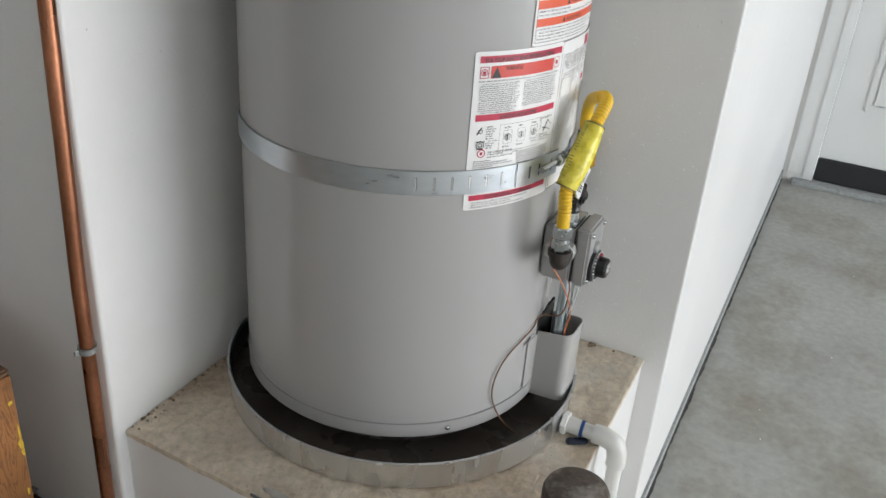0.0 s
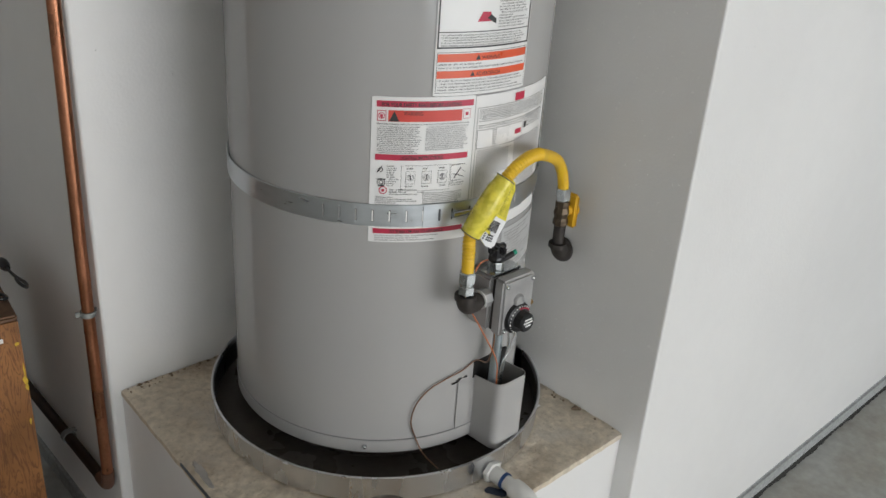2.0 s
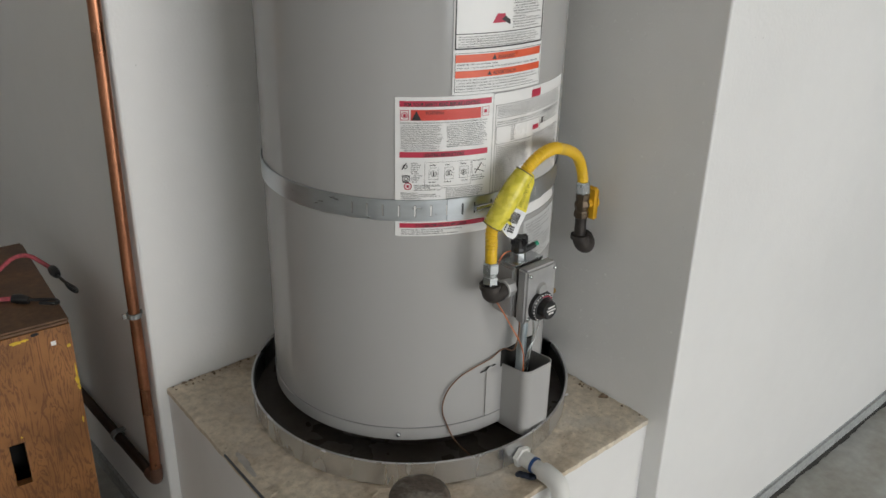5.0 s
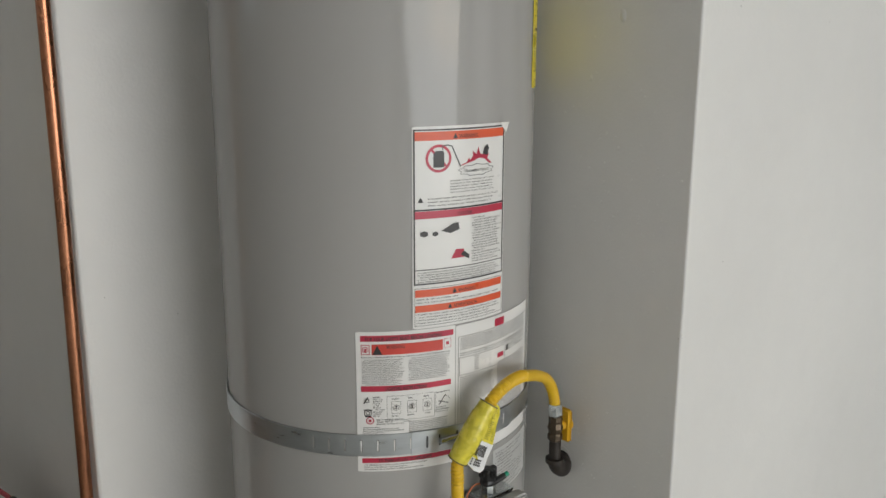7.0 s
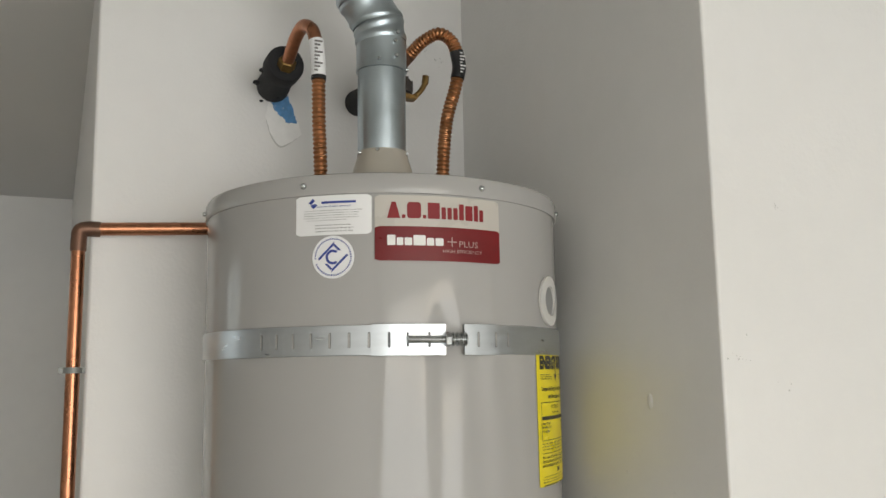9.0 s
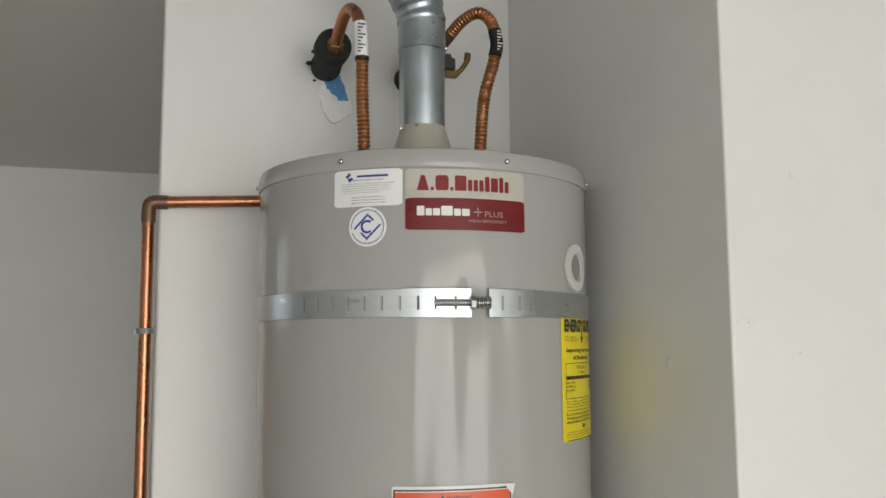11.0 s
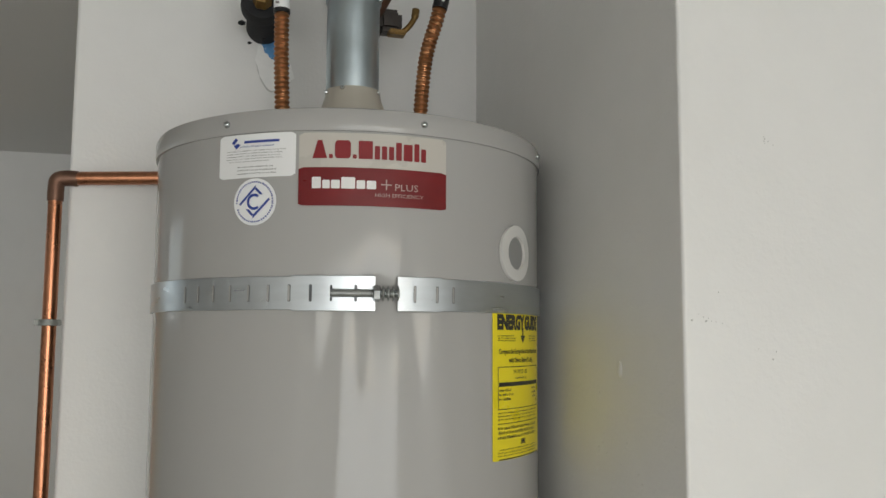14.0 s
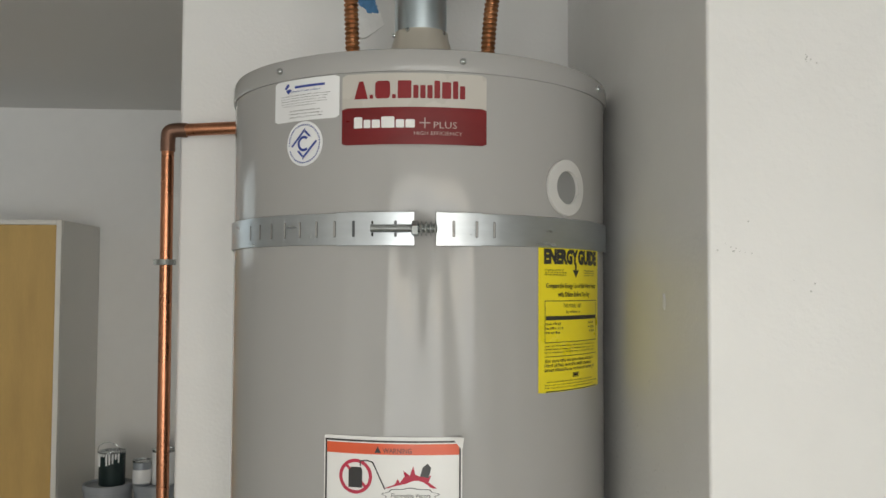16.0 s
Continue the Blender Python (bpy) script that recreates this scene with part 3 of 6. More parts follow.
bm = bmesh.new()
NT = 480
zs = [0.533 + (1.884 - 0.533) * i / 150 for i in range(151)]
rings = []
for z in zs:
    rings.append([bm.verts.new(on_tank(360 * j / NT, z, RT - dent((360 * j / NT) - 360 if 360 * j / NT > 180 else 360 * j / NT, z))) for j in range(NT)])
for A, B in zip(rings, rings[1:]):
    for j in range(NT):
        bm.faces.new((A[j], A[(j + 1) % NT], B[(j + 1) % NT], B[j]))
jacket = part("jacket", bm, M_TANK, heater, smooth=True)
part("base_ring", new_lathe([(RT - 0.012, 0.506), (RT - 0.0005, 0.506), (RT + 0.0012, 0.5075), (RT + 0.0012, 0.5310), (RT - 0.0015, 0.5318), (RT - 0.0015, 0.5345)], (AX, AY), 200), M_TANK, heater, smooth=True)
part("seam", new_lathe([(RT - 0.001, 0.5308), (RT + 0.0009, 0.5316), (RT + 0.0009, 0.5322), (RT - 0.001, 0.5328)], (AX, AY), 200), M_RECESS, heater, "grey seam above the base ring")
# Inset foot takes the pan floor's dark colour.
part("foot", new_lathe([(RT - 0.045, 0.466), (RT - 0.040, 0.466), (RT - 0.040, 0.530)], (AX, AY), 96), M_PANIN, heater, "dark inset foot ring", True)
part("lid", new_lathe([(RT - 0.01, 1.879), (RT + 0.0022, 1.879), (RT + 0.003, 1.881), (RT + 0.003, 1.900), (RT + 0.0005, 1.9055), (RT - 0.006, 1.9080), (0.0, 1.9090)], (AX, AY), 200), M_TANK, heater, smooth=True)


def screw(p, n, r, parent, material=M_ZINC):
    part("screw", new_lathe([(0, 0.0045 * r / 0.004), (r * 0.45, 0.0042 * r / 0.004), (r * 0.85, 0.003 * r / 0.004), (r, 0.001), (r, -0.002)], seg=14, axis=(p, n)), material, parent, smooth=True)


def out(th):
    return Vector((math.cos(radians(th)), math.sin(radians(th)), 0))


for th in (-132, -81.2, -30.6, 19.8, 70, 120, 172):
    screw(on_tank(th, 1.8915, RT + 0.003), out(th), 0.0042, heater)
for th in (-133.3, -60, 10, 80):
    screw(on_tank(th, 0.5195, RT + 0.0012), out(th), 0.0042, heater)
part("draft_hood", new_lathe([(0.058, 1.9085), (0.060, 1.912), (0.056, 1.935), (0.047, 1.975), (0.0415, 1.992), (0.0405, 2.002), (0.036, 2.002)], (AX, AY), 64), M_HOOD, heater, "beige draft hood cone", True)


# printed labels, bent round the tank
def wrap(bm, th0, z0, lift):
    for v in bm.verts:
        u, w = v.co.x, v.co.y
        v.co = on_tank(th0 + math.degrees(u / RT), z0 + w, RT + lift + v.co.z)
    return bm


def sheet(bm, u0, u1, v0, v1, corner=0.0, step=0.006):
    """A thin sheet in label metres, cut fine enough to bend."""
    n = max(1, math.ceil((u1 - u0) / step))
    A, B = [], []
    for i in range(n + 1):
        u = u0 + (u1 - u0) * i / n
        cut = max(0, corner - min(u - u0, u1 - u))
        cut = corner - math.sqrt(max(0, corner ** 2 - cut ** 2)) if corner else 0
        A.append(bm.verts.new((u, v0 + cut, 0)))
        B.append(bm.verts.new((u, v1 - cut, 0)))
    for i in range(n):
        bm.faces.new((A[i], A[i + 1], B[i + 1], B[i]))
    return bm


def outline(bm, u0, u1, v0, v1, w):
    for q in ((u0, u1, v0, v0 + w), (u0, u1, v1 - w, v1), (u0, u0 + w, v0 + w, v1 - w), (u1 - w, u1, v0 + w, v1 - w)):
        sheet(bm, *q)
    return bm


def ring(bm, u, v, r0, r1, n=40):
    A = [bm.verts.new((u + r0 * math.cos(2 * math.pi * k / n), v + r0 * math.sin(2 * math.pi * k / n), 0)) for k in range(n)]
    B = [bm.verts.new((u + r1 * math.cos(2 * math.pi * k / n), v + r1 * math.sin(2 * math.pi * k / n), 0)) for k in range(n)]
    for k in range(n):
        bm.faces.new((A[k], B[k], B[(k + 1) % n], A[(k + 1) % n]))
    return bm


def disc(bm, u, v, r, n=40):
    bm.faces.new([bm.verts.new((u + r * math.cos(2 * math.pi * k / n), v + r * math.sin(2 * math.pi * k / n), 0)) for k in range(n)])
    return bm


def poly(bm, pts):
    bm.faces.new([bm.verts.new((u, v, 0)) for u, v in pts])
    return bm


def words(bm, u0, u1, v0, v1, lines, seed=1, ragged=0.15, fill=0.46):
    """Writing too small to read: rows of word-long bars."""
    rnd = random.Random(seed)
    h = (v1 - v0) / lines
    for k in range(lines):
        v = v1 - (k + 0.5) * h
        u, end = u0 + (0.004 if rnd.random() < 0.12 else 0), u1 - (u1 - u0) * rnd.random() * (ragged if rnd.random() < 0.8 else 0.6)
        while u < end:
            for c in range(rnd.randint(2, 9)):
                w = h * rnd.choice((0.20, 0.34, 0.34, 0.40, 0.48))
                if u + w > end:
                    break
                up, dn = (rnd.choice((1.0, 1.0, 1.45)), 1.0) if rnd.random() < 0.9 else (1.0, 1.4)
                a, b, q = v - h * fill * 0.5 * dn, v + h * fill * 0.5 * up, rnd.random()
                t = h * 0.13
                if q < 0.3 or w < h * 0.3:
                    sheet(bm, u, u + max(t, w * 0.55), a, b)
                elif q < 0.65:
                    sheet(bm, u, u + t, a, b)
                    sheet(bm, u + t, u + w, b - t * 1.3, b)
                    sheet(bm, u + w - t, u + w, a, b - t * 1.3)
                else:
                    sheet(bm, u, u + t, a, b)
                    sheet(bm, u + t, u + w, a, a + t * 1.3)
                    sheet(bm, u + t, u + w, v - t * 0.6, v + t * 0.6)
                u += w + h * 0.15
            u += h * 0.36
    return bm


def writing(bm, text, u, v, size, width=0.0, align="LEFT", bold=0.0):
    """Letters in the built-in font as flat shapes."""
    cu = bpy.data.curves.new("letters", "FONT")
    cu.body, cu.size, cu.align_x, cu.resolution_u, cu.offset = text, size, align, 2, bold
    tmp = bpy.data.objects.new("letters", cu)
    scene.collection.objects.link(tmp)
    me = bpy.data.meshes.new_from_object(tmp)
    xs = [p.co.x for p in me.vertices]
    if xs:
        s = width / (max(xs) - min(xs)) if width else 1.0
        vs = [bm.verts.new((u + p.co.x * s, v + p.co.y, 0)) for p in me.vertices]
        for p in me.polygons:
            try:
                bm.faces.new([vs[i] for i in p.vertices])
            except ValueError:
                pass
    bpy.data.objects.remove(tmp)
    bpy.data.meshes.remove(me)
    bpy.data.curves.remove(cu)
    return bm


def label_sheet(name, th0, z0, w, h, material, text, corner=0.0, lift=0.0009):
    return part(name, wrap(sheet(bmesh.new(), 0, w, 0, h, corner), th0, z0, lift), material, heater, text, True)


def print_on(name, bm, th0, z0, material, parent, lift=0.0015, text=""):
    """Ink on a label. Fine printing stays joined."""
    ob = part(name, wrap(bm, th0, z0, lift), material, parent, text, True)
    return ob if name in ("banner", "band") else tagged(ob, kind="stuff")


def bands(quads, th0, z0, material, parent, text):
    for q in quads:
        print_on("band", sheet(bmesh.new(), *q), th0, z0, material, parent, 0.0017, text)


DEG = math.degrees(1 / RT)

# maker's plate: pale strip above, maroon banner below, both with block shapes in place of the maker's name
tA, zA, wA = -112.2, 1.7905, radians(37.4) * RT
plate = label_sheet("maker_label", tA, zA, wA, 0.086, M_PAPERB, "pale maker's label with a maroon banner", 0.003)
print_on("banner", sheet(bmesh.new(), 0.0, wA, 0.0, 0.045, 0.002), tA, zA, M_MAROON, plate, 0.0014, "dark maroon banner")
bm = bmesh.new()
u = 0.016
for w, h in ((0.0170, 0.0215), (0.0045, 0.0050), (0.0185, 0.0215), (0.0045, 0.0050), (0.0165, 0.0215), (0.0062, 0.0160), (0.0062, 0.0160), (0.0062, 0.0160), (0.0070, 0.0215), (0.0110, 0.0200), (0.0064, 0.0215), (0.0064, 0.0160)):
    if u < 0.02:
        poly(bm, [(u, 0.0555), (u + w, 0.0555), (u + w * 0.66, 0.0555 + h), (u + w * 0.34, 0.0555 + h)])
    else:
        sheet(bm, u, u + w, 0.0555, 0.0555 + h, 0.0042 if abs(w - 0.0185) < 1e-4 else 0.0008, 0.001)
    u += w + 0.0022
print_on("name_shape_print", bm, tA, zA, M_MAROONINK, plate, 0.0014, "maroon block shapes")
bm = bmesh.new()
u = 0.016
for w, h in ((0.0105, 0.0135), (0.0085, 0.0100), (0.0100, 0.0100), (0.0160, 0.0135), (0.0100, 0.0100), (0.0110, 0.0100)):
    sheet(bm, u, u + w, 0.020, 0.020 + h, 0.0008, 0.001)
    u += w + 0.0016
print_on("name_shape_print", bm, tA, zA, M_PAPER, plate, 0.0019, "white block shapes")
bm = bmesh.new()
sheet(bm, u + 0.004, u + 0.017, 0.0252, 0.0266)
sheet(bm, u + 0.0098, u + 0.0112, 0.0195, 0.0322)
writing(bm, "PLUS", u + 0.020, 0.0195, 0.0115, 0.028)
writing(bm, "HIGH EFFICIENCY", u - 0.003, 0.0112, 0.0062, 0.058)
print_on("writing", bm, tA, zA, M_FAINTINK, plate, 0.0019)

# inspection stickers
tS, zS, wS, hS = -134.5, 1.8255, radians(21.5) * RT, 0.0525
stk = label_sheet("inspection_sticker", tS, zS, wS, hS, M_WHITE, "white inspection sticker with blue printing", 0.003)
bm = bmesh.new()
poly(bm, [(0.018, 0.043), (0.024, 0.049), (0.027, 0.046), (0.022, 0.041)])
poly(bm, [(0.021, 0.040), (0.027, 0.042), (0.031, 0.040), (0.025, 0.035)])
sheet(bm, 0.036, 0.082, 0.0415, 0.0445)
words(bm, 0.030, 0.080, 0.036, 0.039, 1, 3)
print_on("printing", bm, tS, zS, M_BLUE, stk)
bm = bmesh.new()
words(bm, 0.012, 0.092, 0.018, 0.034, 5, 4, 0.1, 0.26)
words(bm, 0.028, 0.080, 0.003, 0.015, 3, 5, 0.1, 0.3)
print_on("small_print", bm, tS, zS, M_GREYINK, stk)
rd = part("round_sticker", wrap(disc(bmesh.new(), 0, 0, 0.0280, 48), -123.6, 1.7965, 0.0012), M_WHITE, heater, "round white sticker with a blue emblem")
bm = bmesh.new()
for a in (0, 180):
    c, s = math.cos(radians(a + 45)), math.sin(radians(a + 45))
    def turn(p):
        return (p[0] * c - p[1] * s, p[0] * s + p[1] * c)
    poly(bm, [turn(p) for p in ((-0.017, 0.011), (0.013, 0.011), (0.017, 0.014), (-0.017, 0.014))])
    poly(bm, [turn(p) for p in ((0.012, 0.011), (0.015, 0.011), (0.015, -0.002), (0.012, 0.001))])
n = 30
A = [bm.verts.new((r * math.cos(k), r * math.sin(k), 0)) for r in (0.007, 0.0105) for k in (radians(50 + 260 * i / n) for i in range(n + 1))]
for i in range(n):
    bm.faces.new((A[i], A[i + 1], A[n + 2 + i], A[n + 1 + i]))
rnd = random.Random(8)
a = 20.0
while a < 375:
    w = rnd.uniform(5, 9)
    if not (185 < a < 200):
        p0, p1 = radians(a), radians(a + w * 0.55)
        poly(bm, [(0.0245 * math.cos(p0), 0.0245 * math.sin(p0)), (0.0268 * math.cos(p0), 0.0268 * math.sin(p0)), (0.0268 * math.cos(p1), 0.0268 * math.sin(p1)), (0.0245 * math.cos(p1), 0.0245 * math.sin(p1))])
    a += w
bmesh.ops.scale(bm, verts=bm.verts, vec=(0.92, 0.92, 1.0))
print_on("emblem", bm, -123.6, 1.7965, M_BLUE, rd, 0.0018)

# energy label
tE, zE, wE, hE = -59.1, 1.4890, radians(29.8) * RT, 0.1838
eg = label_sheet("energy_label", tE, zE, wE, hE, M_EGY, "bright yellow energy guide label", 0.001)
bm = bmesh.new()
writing(bm, "ENERGY", 0.0085, hE - 0.0215, 0.0235, 0.0680, bold=0.0016)
writing(bm, "GUIDE", 0.0768, hE - 0.0215, 0.0235, 0.0560, bold=0.0016)
sheet(bm, 0.0693, 0.0729, hE - 0.032, hE - 0.0205)
poly(bm, [(0.0640, hE - 0.030), (0.0785, hE - 0.030), (0.0712, hE - 0.040)])
words(bm, 0.010, 0.052, hE - 0.038, hE - 0.029, 3, 2)
words(bm, 0.092, 0.128, hE - 0.038, hE - 0.029, 3, 6)
writing(bm, "Compare the Energy Use of this Water Heater", 0.012, hE - 0.053, 0.0085, 0.118, bold=0.0002)
writing(bm, "with Others Before You Buy", 0.034, hE - 0.064, 0.0085, 0.074, bold=0.0002)
outline(bm, 0.010, wE - 0.010, hE - 0.122, hE - 0.069, 0.0009)
writing(bm, "THIS MODEL USES", 0.044, hE - 0.078, 0.0070, 0.040)
words(bm, 0.050, 0.086, hE - 0.086, hE - 0.081, 1, 9)
sheet(bm, 0.012, wE - 0.012, hE - 0.0935, hE - 0.0885)
words(bm, 0.012, 0.046, hE - 0.112, hE - 0.0955, 3, 4, 0.3)
words(bm, 0.104, 0.126, hE - 0.112, hE - 0.0955, 3, 5, 0.2)
words(bm, 0.010, wE - 0.010, hE - 0.136, hE - 0.124, 3, 10, 0.1, 0.34)
sheet(bm, 0.010, wE - 0.010, hE - 0.1395, hE - 0.1387)
words(bm, 0.010, wE - 0.014, hE - 0.159, hE - 0.142, 3, 12, 0.1, 0.55)
outline(bm, 0.064, 0.078, hE - 0.167, hE - 0.161, 0.0009)
sheet(bm, 0.066, 0.076, hE - 0.1655, hE - 0.1625)
words(bm, 0.010, wE - 0.010, hE - 0.180, hE - 0.169, 3, 14, 0.15, 0.34)
sheet(bm, 0.012, wE - 0.012, hE - 0.1832, hE - 0.1820)
print_on("printing", bm, tE, zE, M_INK, eg)

# tall warning label
tW, zW, wW, hW = -116.2, 1.1385, radians(35.4) * RT, 0.3045
wl = label_sheet("warning_label", tW, zW, wW, hW, M_PAPER, "white warning label with orange and red bands", 0.001, 0.0012)


def wv(f):
    return hW * (1 - f)


bm = bmesh.new()
rows = []
for i in range(9):
    f = i / 8
    rows.append([bm.verts.new((wW - 0.016 + 0.016 * f + 0.003 * g - 0.004 * f * g, hW - 0.016 * f * g - 0.0005 + 0.0008 * f, 0.0004 + 0.007 * f * f * (1 - 0.7 * g))) for g in (0, 1)])
for A, B in zip(rows, rows[1:]):
    bm.faces.new((A[0], B[0], B[1], A[1]))
part("curled_corner", wrap(bm, tW, zW, 0.0022), M_PAPER, wl, "lifted white label corner", True)


bands([(0.004, wW - 0.004, wv(0.068), wv(0.026)), (0.004, wW - 0.004, wv(0.838), wv(0.800)), (0.004, wW - 0.004, wv(0.915), wv(0.880))], tW, zW, M_ORANGE, wl, "orange warning band")
bands([(0.004, wW - 0.004, wv(0.445), wv(0.408))], tW, zW, M_RED, wl, "crimson danger band")
bm = bmesh.new()
ring(bm, 0.041, wv(0.155), 0.0165, 0.0205)
poly(bm, [(0.0275, wv(0.155) + 0.0125), (0.0300, wv(0.155) + 0.0150), (0.0550, wv(0.155) - 0.0110), (0.0525, wv(0.155) - 0.0135)])
poly(bm, [(0.076, wv(0.196)), (0.088, wv(0.182)), (0.092, wv(0.160)), (0.0945, wv(0.174)), (0.100, wv(0.150)), (0.0985, wv(0.128)), (0.106, wv(0.146)), (0.110, wv(0.110)), (0.1125, wv(0.142)), (0.118, wv(0.150)), (0.121, wv(0.122)), (0.1245, wv(0.152)), (0.131, wv(0.146)), (0.128, wv(0.172)), (0.138, wv(0.196))])
poly(bm, [(0.062, wv(0.655)), (0.070, wv(0.610)), (0.084, wv(0.612)), (0.086, wv(0.655))])
print_on("red_print", bm, tW, zW, M_RED, wl, 0.0017)
bm = bmesh.new()
outline(bm, 0.002, wW - 0.002, wv(0.775), wv(0.014), 0.0021)
outline(bm, 0.003, wW - 0.003, wv(0.985), wv(0.792), 0.0006)
sheet(bm, 0.003, wW - 0.003, wv(0.406), wv(0.398))
sheet(bm, 0.003, wW - 0.003, wv(0.702), wv(0.698))
writing(bm, "WARNING", 0.074, wv(0.062), 0.0085, 0.034)
poly(bm, [(0.064, wv(0.062)), (0.072, wv(0.062)), (0.068, wv(0.036))])
writing(bm, "DANGER", 0.072, wv(0.440), 0.0080, 0.026)
writing(bm, "WARNING", 0.074, wv(0.832), 0.0080, 0.032)
poly(bm, [(0.064, wv(0.832)), (0.072, wv(0.832)), (0.068, wv(0.806))])
writing(bm, "ADVERTENCIA", 0.066, wv(0.908), 0.0078, 0.044)
poly(bm, [(0.056, wv(0.908)), (0.064, wv(0.908)), (0.060, wv(0.886))])
poly(bm, [(0.0325, wv(0.155) - 0.013), (0.0325, wv(0.155) + 0.007), (0.036, wv(0.155) + 0.011), (0.048, wv(0.155) + 0.011), (0.0495, wv(0.155) + 0.008), (0.0495, wv(0.155) - 0.013)])
tubeline = [(0.047, wv(0.115)), (0.047, wv(0.095)), (0.055, wv(0.092)), (0.062, wv(0.098)), (0.066, wv(0.125)), (0.071, wv(0.16)), (0.077, wv(0.20))]
for (a0, b0), (a1, b1) in zip(tubeline, tubeline[1:]):
    d = Vector((a1 - a0, b1 - b0)).orthogonal().normalized() * 0.0008
    poly(bm, [(a0 - d.x, b0 - d.y), (a1 - d.x, b1 - d.y), (a1 + d.x, b1 + d.y), (a0 + d.x, b0 + d.y)])
n = 44
cl = []
for k in range(n):
    a = 2 * math.pi * k / n
    q = 1 + 0.09 * math.sin(a * 9)
    cl.append((0.107 + 0.032 * q * math.cos(a), wv(0.222) + 0.0085 * q * math.sin(a)))
A = [bm.verts.new((x, y, 0)) for x, y in cl]
B = [bm.verts.new((0.107 + (x - 0.107) * 0.965, wv(0.222) + (y - wv(0.222)) * 0.90, 0)) for x, y in cl]
for k in range(n):
    bm.faces.new((A[k], A[(k + 1) % n], B[(k + 1) % n], B[k]))
writing(bm, "Flammable Vapors", 0.084, wv(0.230), 0.0068, 0.046)
poly(bm, [(0.118, wv(0.15)), (0.121, wv(0.115)), (0.127, wv(0.10)), (0.131, wv(0.118)), (0.128, wv(0.155))])
poly(bm, [(0.008, wv(0.365)), (0.017, wv(0.365)), (0.0125, wv(0.338))])
sheet(bm, 0.012, 0.024, wv(0.535), wv(0.505), 0.002)
sheet(bm, 0.031, 0.040, wv(0.535), wv(0.510), 0.002)
poly(bm, [(0.045, wv(0.51)), (0.066, wv(0.475)), (0.074, wv(0.475)), (0.076, wv(0.51)), (0.060, wv(0.525))])
poly(bm, [(0.078, wv(0.640)), (0.094, wv(0.668)), (0.094, wv(0.645)), (0.084, wv(0.622))])
print_on("printing", bm, tW, zW, M_INK, wl, 0.0020)
bm = bmesh.new()
words(bm, 0.060, wW - 0.008, wv(0.33), wv(0.26), 5, 21, 0.2, 0.36)
words(bm, 0.024, wW - 0.010, wv(0.39), wv(0.34), 3, 22, 0.2, 0.36)
words(bm, 0.099, wW - 0.006, wv(0.69), wv(0.455), 18, 23, 0.2, 0.48)
words(bm, 0.008, wW - 0.008, wv(0.768), wv(0.708), 5, 24, 0.1, 0.5)
words(bm, 0.006, wW - 0.006, wv(0.874), wv(0.842), 2, 25, 0.2, 0.4)
words(bm, 0.006, wW - 0.006, wv(0.978), wv(0.920), 4, 26, 0.2, 0.4)
print_on("small_print", bm, tW, zW, M_GREYINK, wl, 0.0018)

# operating label, in two halves
tO, zO, wO, hO = -134.4, 0.909, radians(33.0) * RT, 0.2285
ol = label_sheet("operating_label", tO, zO, wO, hO, M_PAPER, "white operating instructions label with crimson bands", 0.001)


def ov(f):
    return hO * (1 - f)


bands([(0.007, wO - 0.004, ov(0.066), ov(0.026)), (0.007, wO - 0.008, ov(0.418), ov(0.378)), (0.007, wO - 0.008, ov(0.935), ov(0.900))], tO, zO, M_RED, ol, "crimson heading band")
bands([(0.024, wO - 0.022, ov(0.160), ov(0.086))], tO, zO, M_REDORANGE, ol, "red warning band")
bm = bmesh.new()
outline(bm, 0.008, 0.021, ov(0.158), ov(0.088), 0.0010)
outline(bm, wO - 0.020, wO - 0.008, ov(0.150), ov(0.085), 0.0006)
ring(bm, 0.0145, ov(0.123), 0.0038, 0.0048, 20)
poly(bm, [(0.0130, ov(0.137)), (0.0160, ov(0.137)), (0.0170, ov(0.115)), (0.0120, ov(0.115))])
sheet(bm, wO - 0.0165, wO - 0.0115, ov(0.135), ov(0.10), 0.0015)
ring(bm, 0.020, ov(0.625), 0.0048, 0.0062, 24)
sheet(bm, 0.0180, 0.0220, ov(0.640), ov(0.612), 0.001)
ring(bm, 0.036, ov(0.855), 0.0035, 0.0045, 20)
print_on("red_print", bm, tO, zO, M_RED, ol)
bm = bmesh.new()
writing(bm, "FOR YOUR SAFETY READ BEFORE LIGHTING", 0.014, ov(0.063), 0.0085, 0.118, bold=0.0002)
writing(bm, "LIGHTING INSTRUCTIONS", 0.044, ov(0.414), 0.0085, 0.064, bold=0.0002)
writing(bm, "TO TURN OFF GAS TO APPLIANCE", 0.032, ov(0.932), 0.0078, 0.084, bold=0.0002)
print_on("writing", bm, tO, zO, M_INK, ol, 0.0020)
bm = bmesh.new()
poly(bm, [(0.025, ov(0.158)), (0.040, ov(0.158)), (0.0325, ov(0.092))])
writing(bm, "WARNING", 0.046, ov(0.118), 0.0085, 0.028)
print_on("heading", bm, tO, zO, M_INK, ol, 0.0020)
bm = bmesh.new()
